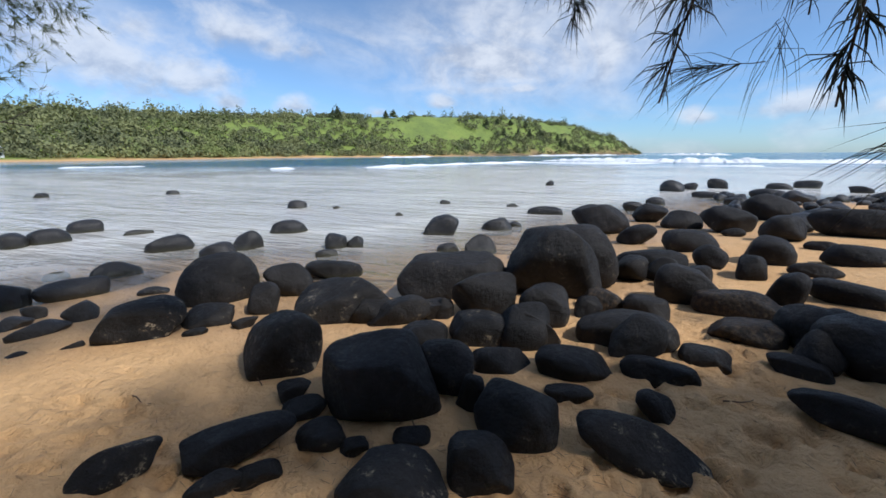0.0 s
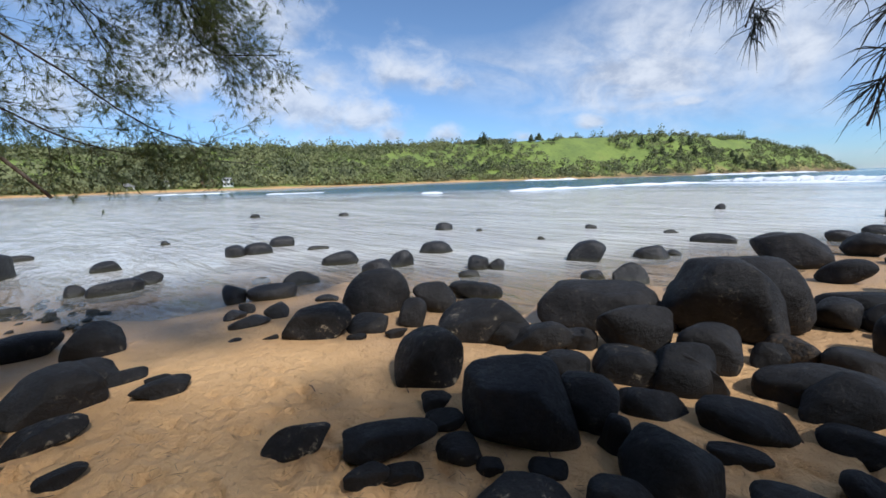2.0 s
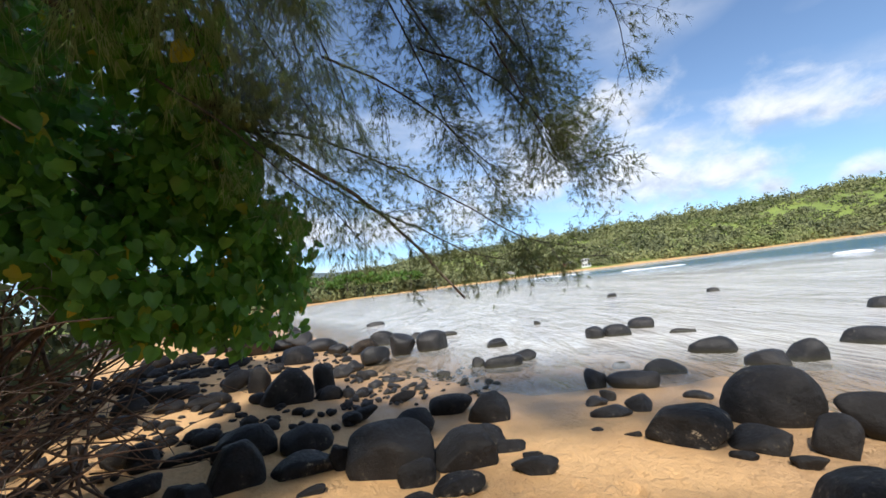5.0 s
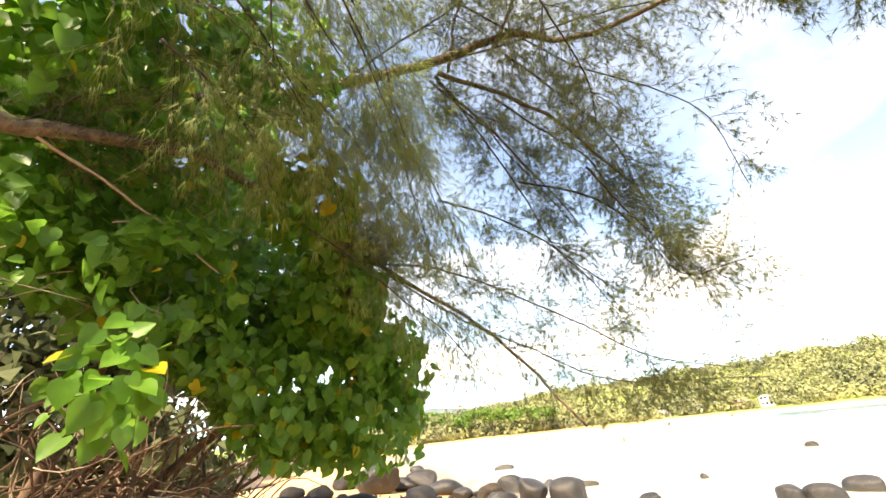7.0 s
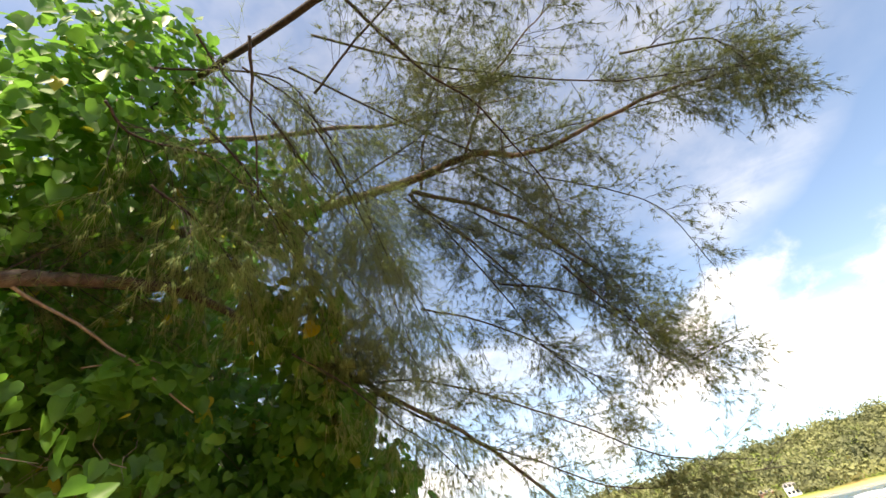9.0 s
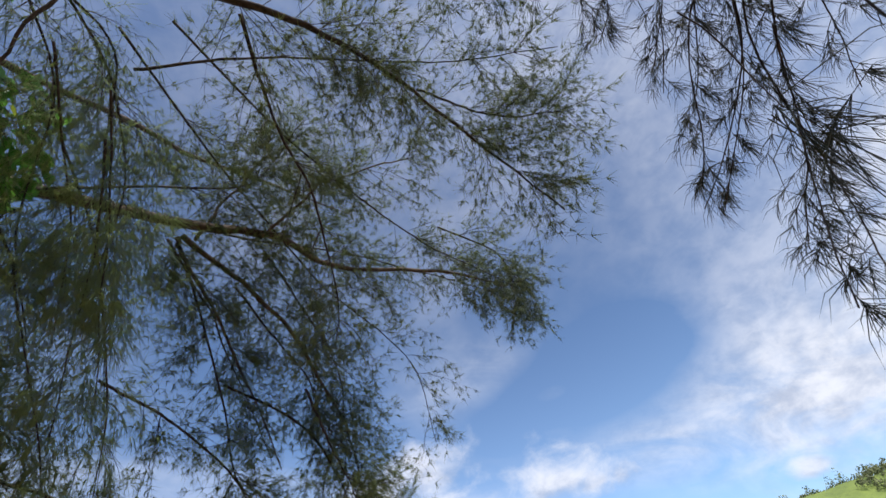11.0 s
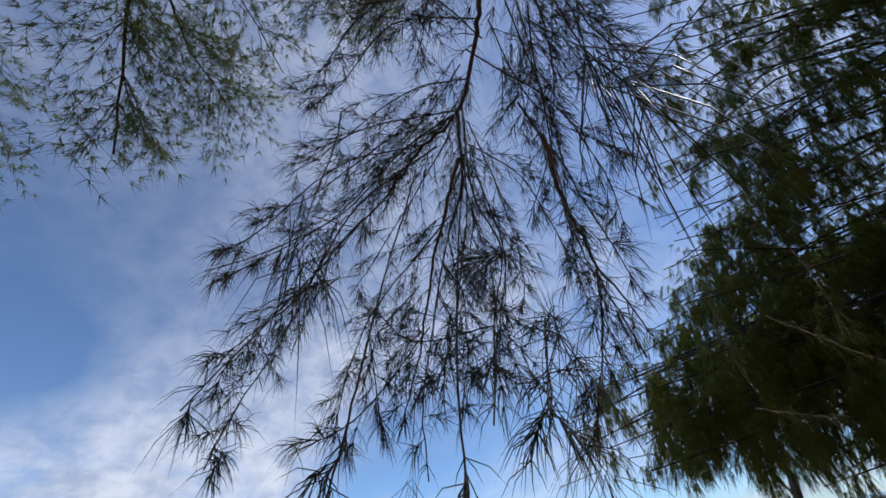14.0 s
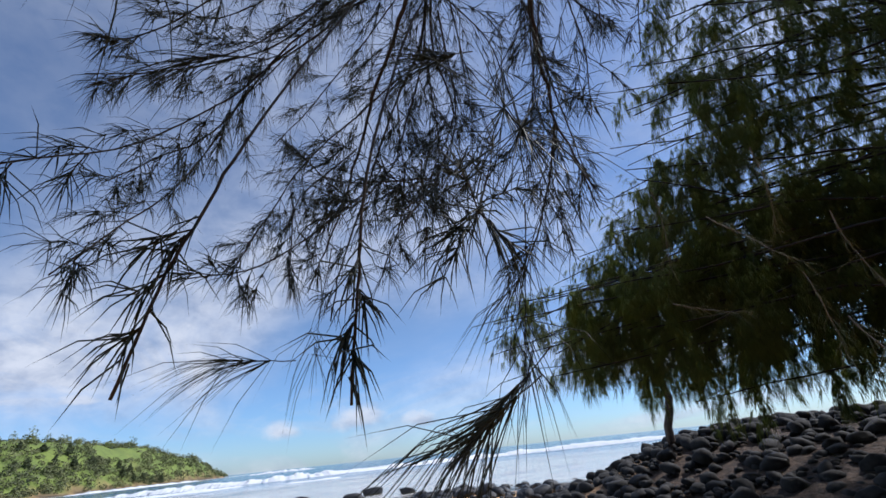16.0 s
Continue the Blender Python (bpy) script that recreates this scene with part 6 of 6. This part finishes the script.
def bush_leaves(rng, count):
    """Places, facing and sizes for leaves that hang on the outside of the lobes."""
    c, r = np.array([l[0] for l in LOBES]), np.array([l[1] for l in LOBES])
    area = r[:, 0] * r[:, 2] * np.clip(r.min(1) / 0.5, 0.05, 1)
    k = rng.choice(len(LOBES), count, p=area / area.sum())
    d = unit(rng.normal(size=(count, 3)))
    depth = 1.0 - 0.6 * rng.random(count) ** 1.5 + 0.05 * rng.normal(size=count)
    p = c[k] + d * r[k] * depth[:, None]
    lump = np.array([noise.noise(Vector(q * 1.7)) for q in p])
    out_az = np.degrees(np.arctan2(0.1 - p[:, 0], p[:, 1] - 0.1)) % 360       # the leafless foot of the bush climbs inland
    lowest = 1.55 + np.hypot(p[:, 0] - 0.1, p[:, 1] - 0.1) * np.tan(np.radians(np.interp(out_az, [104, 108, 112, 121, 131, 139, 149, 158], [-1, -2.5, -3, -3.5, -1, 8, 13, 17])))
    sprig = k == LOW_SPRIG
    keep = (lump > np.where(sprig, -0.6, -0.22)) & ((p[:, 2] > lowest + 0.25 * lump) | sprig)
    p, d = p[keep], d[keep]
    face = unit(d * 0.4 + [0.35, 0.75, 0.30] + rng.normal(size=p.shape) * 0.55)     # turned to the open beach
    tip = unit(rng.normal(size=p.shape) * 0.45 - [0, 0, 0.9] + d * 0.35)
    tip = unit(tip - face * (tip * face).sum(-1, keepdims=True))
    return p, face, tip


bush = root("sea_hibiscus_bush", "dense bush of green heart-shaped leaves hanging over the rocks", "bush")
rng = np.random.default_rng(51)
p, face, tip = bush_leaves(rng, 34000)
near_first = np.argsort(np.linalg.norm(p - [0.1, 0.1, 1.55], axis=1))
single, rest = near_first[:300], near_first[300:]
hv, hf = heart(0.105)
scale = rng.uniform(0.6, 1.3, len(p))
across = np.cross(tip, face)
v = p[:, None] + scale[:, None, None] * (hv[None, :, :1] * across[:, None] + hv[None, :, 1:2] * tip[:, None] + hv[None, :, 2:] * face[:, None])
part_of("foliage", tri_mesh("foliage", v[rest].reshape(-1, 3), (hf[None] + 10 * np.arange(len(rest))[:, None, None]).reshape(-1, 3), LEAF), bush, "thick mass of green heart-shaped leaves", "stuff")
leaf_me = tri_mesh("leaf", hv, hf, LEAF_ONE)
for i in single:
    ob = part_of("leaf", leaf_me, bush)
    ob.matrix_local = Matrix.Translation(p[i]) @ Matrix((across[i], tip[i], face[i])).transposed().to_4x4() @ Matrix.Scale(scale[i], 4)
w = Wood()
for _ in range(620):
    s0 = np.array([rng.uniform(-4.0, 0.4), rng.uniform(-5.0, -3.5), rng.uniform(0.0, 1.3)])
    ways = unit(rng.normal(size=3) * [1.0, 0.8, 0.7] + [-0.05, 0.15, 0.45])
    pts, d = [s0], ways
    for _ in range(7):
        pts.append(pts[-1] + d * rng.uniform(0.15, 0.34))
        d = unit(d + rng.normal(size=3) * 0.22 - [0, 0, 0.06])
    w.stem(np.array(pts), rng.uniform(0.006, 0.022), 0.004, 5)
part_of("stem_tangle", w.mesh("stem_tangle", STEM), bush, "tangle of brown stems under the leaves", "stuff")
w = Wood()
for _ in range(110):
    s0 = np.array([rng.uniform(-3.6, -0.4), rng.uniform(-3.4, -2.5), rng.uniform(0.9, 3.2)])
    pts, d = [s0], unit(rng.normal(size=3) - [0, 0, 0.6])
    for _ in range(5):
        pts.append(pts[-1] + d * rng.uniform(0.05, 0.13))
        d = unit(d + rng.normal(size=3) * 0.3 - [0, 0, 0.1])
    w.stem(np.array(pts), 0.004, 0.0015, 4)
part_of("dry_tangle", w.mesh("dry_tangle", DEAD), bush, "pale dry twigs among the leaves", "stuff")
limb_part("bough", [(-3.0, -4.6, 0.2), (-3.3, -4.0, 1.4), (-3.9, -3.1, 2.0), (-4.4, -2.5, 1.9)], 0.06, 0.015, bush, STEM, 20, "", 61)
limb_part("bough", [(-1.6, -4.6, 0.1), (-1.3, -4.2, 1.6), (-1.1, -3.7, 2.9)], 0.07, 0.02, bush, STEM, 20, "", 62)
limb_part("bough", [(-2.4, -4.8, 0.1), (-2.6, -4.3, 2.2), (-2.9, -4.0, 4.2)], 0.08, 0.02, bush, STEM, 20, "", 63)

stick = root("dead_branch", "bare bleached dead branch sticking out of the bush", "branch")
limb_part("stick", [(-0.67, -2.66, 3.45), (-0.78, -2.65, 3.41), (-1.27, -2.57, 3.23), (-1.66, -2.44, 3.05), (-2.06, -2.27, 2.76)], 0.016, 0.005, stick, DEAD, 24, "", 64)
limb_part("twig", [(-1.5, -2.65, 3.02), (-1.7, -2.5, 3.1), (-1.85, -2.3, 3.05)], 0.006, 0.002, stick, DEAD, 10, "", 65)


# ---- far woods, houses and hills ----
def clump_mesh(name, centres, radii, per, size, material, seed):
    """Scrub and tree crowns far off: many small leaf sprays in lumpy masses."""
    rng = np.random.default_rng(seed)
    n = len(centres)
    k = np.repeat(np.arange(n), per)
    d = unit(rng.normal(size=(len(k), 3)))
    d[:, 2] = np.abs(d[:, 2]) * 1.1 - 0.25
    p = centres[k] + d * radii[k] * (0.55 + 0.5 * rng.random(len(k)) ** 0.6)[:, None]
    face = unit(d + rng.normal(size=d.shape) * 0.5)
    a = unit(np.cross(face, rng.normal(size=d.shape)))
    b = np.cross(face, a)
    s = (size * np.sqrt(radii[k, 0]) * rng.uniform(0.5, 1.3, len(k)))[:, None]
    v = np.stack([p - s * a - 0.5 * s * b, p + s * a - 0.6 * s * b, p + 0.2 * s * a + s * b], 1).reshape(-1, 3)
    return tri_mesh(name, v, np.arange(len(v)).reshape(-1, 3), material)


def scatter_hill(rng, count, az0, az1, s0, s1, thin):
    out = []
    while len(out) < count:
        az = rng.uniform(az0, az1, 4000)
        d = rng.uniform(70, 780, 4000)
        x, y = -d * np.sin(np.radians(az)), d * np.cos(np.radians(az))
        s = inland(x, y)
        ok = (s > s0) & (s < s1)
        patch = np.array([noise.fractal(Vector((px * 0.012, py * 0.012, 3.3)), 1.0, 2.0, 4) for px, py in zip(x[ok], y[ok])])
        keep = patch > thin
        out += list(zip(x[ok][keep], y[ok][keep]))
    c = np.array(out[:count])
    return np.column_stack([c, ground_z(c[:, 0], c[:, 1])])


rng = np.random.default_rng(71)
shore = scatter_hill(rng, 1500, 0, 118, 7, 34, -0.55)
left = scatter_hill(rng, 4000, 44, 118, 12, 150, -1.0)
right = scatter_hill(rng, 1150, 1, 46, 24, 130, 0.12)
cent = np.vstack([shore, left, right])
rad = 1.4 + 3.4 * rng.random(len(cent)) ** 1.6
radii = np.column_stack([rad, rad, rad * np.where(rng.random(len(cent)) < 0.15, rng.uniform(1.5, 2.2, len(cent)), rng.uniform(0.7, 1.3, len(cent)))])
cent[:, 2] += radii[:, 2] * 0.35
# woods added inland, mostly out of view, to keep skylight off the rock fronts
inland_rng = np.random.default_rng(75)
n = 330
wood_az, wood_d = inland_rng.uniform(136, 258, n), inland_rng.uniform(8.5, 13.0, n)
wood = np.column_stack([-wood_d * np.sin(np.radians(wood_az)), wood_d * np.cos(np.radians(wood_az)), 0.3 + 7.5 * inland_rng.random(n) ** 1.3])
wood_r = np.column_stack([inland_rng.uniform(0.8, 1.4, n)] * 3)
tagged(new("inland_thicket", clump_mesh("inland_thicket", wood, wood_r, 330, 0.10, PINE, 76)), "dark thicket added inland, mostly unseen, to block skylight from behind", "woods", kind="stuff")
tagged(new("hillside_scrub", clump_mesh("hillside_scrub", cent, radii, 56, 0.34, SCRUB, 72)), "dark green scrub and woods covering the hillside", "woods", kind="stuff")


def far_tree(x, y, height, width, mat, label, category, group, seed, flat=False):
    rng = np.random.default_rng(seed)
    z = float(ground_z(x, y))
    t = thing("far_tree", x, y, z, label, category, group)
    w = Wood()
    w.stem(curve_points([(0, 0, -0.3), (rng.uniform(-0.2, 0.2), 0, height * 0.4), (rng.uniform(-0.4, 0.4), 0, height * 0.85)], 8), height * 0.025, height * 0.008, 6)
    for _ in range(5):
        u = rng.uniform(0.3, 0.8) * height
        d = rng.normal(size=2) * width * 0.5
        w.stem(curve_points([(0, 0, u), (d[0] * 0.6, d[1] * 0.6, u + 0.1 * height), (d[0], d[1], u + 0.12 * height)], 5), height * 0.01, height * 0.004, 4)
    part_of("trunk", w.mesh("trunk", DARK_BARK), t)
    n = 16
    if flat:
        c = np.column_stack([rng.uniform(-1, 1, (n, 2)) * width * 0.75, rng.uniform(0.55, 0.95, n) * height])
        r = np.column_stack([np.full(n, width * 0.42)] * 2 + [np.full(n, height * 0.13)])
    else:
        h = np.linspace(0.25, 0.97, n)
        c = np.column_stack([rng.normal(size=(n, 2)) * (width * 0.35 * (1.05 - h))[:, None], h * height])
        r = np.column_stack([width * (1.12 - h)] * 2 + [np.full(n, height * 0.08)])
    part_of("crown", clump_mesh("crown", c, r, 46, 0.34, mat, seed), t)
    return t


for i, (az, d) in enumerate([(19.6, 420), (18.2, 430), (17.3, 418), (16.5, 440), (15.4, 430), (14.6, 445), (13.9, 435), (12.6, 450), (10.4, 470), (9.9, 462), (9.4, 478), (8.9, 470), (8.2, 480), (7.4, 490), (6.5, 500), (32.0, 390), (33.0, 385), (39.2, 370), (39.8, 365)]):
    far_tree(*at_az(az, d), rng.uniform(6, 10), rng.uniform(2.6, 4.2), PINE, "dark pine-like tree on the crest of the headland", "tree", "trees on the headland", 200 + i)
for i, (az, d) in enumerate([(116.0, 158), (114.0, 165), (112.3, 172), (110.4, 184), (108.6, 190), (106.6, 186), (104.6, 188), (102.4, 186), (99.5, 186), (96.0, 184)]):
    far_tree(*at_az(az, d), rng.uniform(8, 11), rng.uniform(4.5, 6.5), BEACH_LEAF, "broad bright green tree at the back of the beach", "tree", "trees behind the beach", 300 + i, True)


def house(az, d, wide, deep, high, wall, roof, floors, label, seed):
    x, y = at_az(az, d)
    t = thing("house", x, y, float(ground_z(x, y)) - 0.3, label, "house", "houses above the far beach")
    part("wall", box_bm(-wide / 2, wide / 2, -deep / 2, deep / 2, 0, high), wall, t)
    bm = bmesh.new()
    o, h = 0.5, wide * 0.22
    lo = [bm.verts.new(c) for c in ((-wide / 2 - o, -deep / 2 - o, high), (wide / 2 + o, -deep / 2 - o, high), (wide / 2 + o, deep / 2 + o, high), (-wide / 2 - o, deep / 2 + o, high))]
    hi = [bm.verts.new(c) for c in ((-wide * 0.22, 0, high + h), (wide * 0.22, 0, high + h))]
    for f in ((lo[0], lo[1], hi[1], hi[0]), (lo[1], lo[2], hi[1]), (lo[2], lo[3], hi[0], hi[1]), (lo[3], lo[0], hi[0]), tuple(lo[::-1])):
        bm.faces.new(f)
    part("roof", bm, roof, t)
    for fl in range(floors):
        for k in range(3):
            wx, wz = (k - 1) * wide * 0.3, 1.0 + fl * 2.8
            fr = part("window", box_bm(wx - 0.75, wx + 0.75, -deep / 2 - 0.08, -deep / 2 + 0.05, wz - 0.1, wz + 1.4), WHITE, t)
            part("pane", box_bm(wx - 0.62, wx + 0.62, -deep / 2 - 0.11, -deep / 2 - 0.02, wz, wz + 1.28), PANE, fr)
    t.rotation_euler, t.scale = (0, 0, radians(az)), (0.72, 0.72, 0.72)
    return t


house(72.2, 208, 6, 5, 4.6, WHITE, ROOF, 2, "white two-storey house with grey roof on the slope", 1)
house(74.4, 207, 6.5, 5, 3.8, RED, RED, 2, "brown two-storey house near the beach", 2)
house(77.0, 212, 4.5, 4, 3.0, WHITE, GREEN_ROOF, 1, "small white house with green roof among trees", 3)
house(78.6, 212, 4, 4, 2.6, WHITE, ROOF, 1, "small white house among trees", 4)
house(82.4, 206, 9, 5, 2.0, WHITE, ROOF, 1, "long low white house behind the beach", 5)
house(93.0, 192, 7, 5, 2.0, WHITE, GREEN_ROOF, 1, "low house with green roof behind the beach", 6)
house(98.5, 194, 6, 5, 2.0, RED, GREEN_ROOF, 1, "low brown house under the trees", 7)


def ridge():
    az = np.linspace(125, 88, 60)
    rng = np.random.default_rng(9)
    h = np.interp(az, [88, 94, 99, 103, 106, 110, 116, 125], [90, 150, 175, 205, 190, 215, 170, 150]) + np.cumsum(rng.normal(size=60)) * 2
    v, f = [], []
    for i, (a, z) in enumerate(zip(az, h)):
        for d, k in ((3000, -0.02), (3250, 0.55), (3500, 1.0), (3900, 0.2)):
            v.append((*at_az(a, d), z * k))
        if i:
            f += [(4 * i - 4 + j, 4 * i + j, 4 * i + j + 1, 4 * i - 3 + j) for j in range(3)]
    return tagged(new("distant_mountain", mesh_of("distant_mountain", v, f, MOUNT, True)), "mountain ridge far inland, haze painted in as blue-grey", "mountain", kind="structure")


ridge()


# ---- small things on the sand ----
def litter(name, label, count, place, seed, size):
    """Fallen needles and bits of twig lying flat."""
    rng = np.random.default_rng(seed)
    xy = np.array([place(rng) for _ in range(count)])
    base = np.column_stack([xy, ground_z(xy[:, 0], xy[:, 1]) + 0.012])
    way = np.column_stack([rng.normal(size=(count, 2)), rng.normal(size=count) * 0.06])
    tagged(new(name, needle_mesh(name, base, way, rng.uniform(0.4, 1.0, count) * size, 0.0014, LITTER, 0.0)), label, "litter", kind="stuff")


def spot(x, y, r):
    return lambda rng: (x + rng.normal() * r, y + rng.normal() * r)


litter("needle_litter", "reddish-brown fallen needles on the sand", 210, spot(0.05, 1.75, 0.35), 1, 0.09)
litter("needle_litter", "reddish-brown fallen needles on the sand", 180, spot(-1.4, 1.35, 0.35), 2, 0.09)
litter("needle_litter", "reddish-brown fallen needles on the sand", 250, spot(1.6, 2.3, 0.9), 3, 0.08)
litter("needle_litter", "reddish-brown fallen needles on the sand", 210, spot(-2.6, 0.2, 0.7), 4, 0.08)


def fallen_twig(x, y, turn, length, seed):
    rng = np.random.default_rng(seed)
    t = thing("fallen_twig", x, y, float(ground_z(x, y)) + 0.008, "thin dry twig lying on the sand", "twig", "twigs on the sand")
    w = Wood()
    d, p, pts = np.array([math.cos(turn), math.sin(turn), 0.0]), np.zeros(3), []
    for _ in range(8):
        pts.append(p.copy())
        p = p + d * length / 7
        d = unit(d + rng.normal(size=3) * [0.22, 0.22, 0.0])
    w.stem(np.array(pts), 0.005, 0.002, 5)
    part_of("stalk", w.mesh("stalk", STEM), t)
    return t


for i, (x, y, turn, length) in enumerate(((0.62, 2.95, 0.4, 0.34), (-1.1, 1.9, 2.2, 0.26), (1.5, 2.0, 1.2, 0.3), (-3.1, 1.4, 0.2, 0.22), (-2.4, 1.9, 2.6, 0.2), (0.9, 1.6, 2.9, 0.28), (-3.0, -0.4, 1.0, 0.25))):
    fallen_twig(x, y, turn, length, 500 + i)
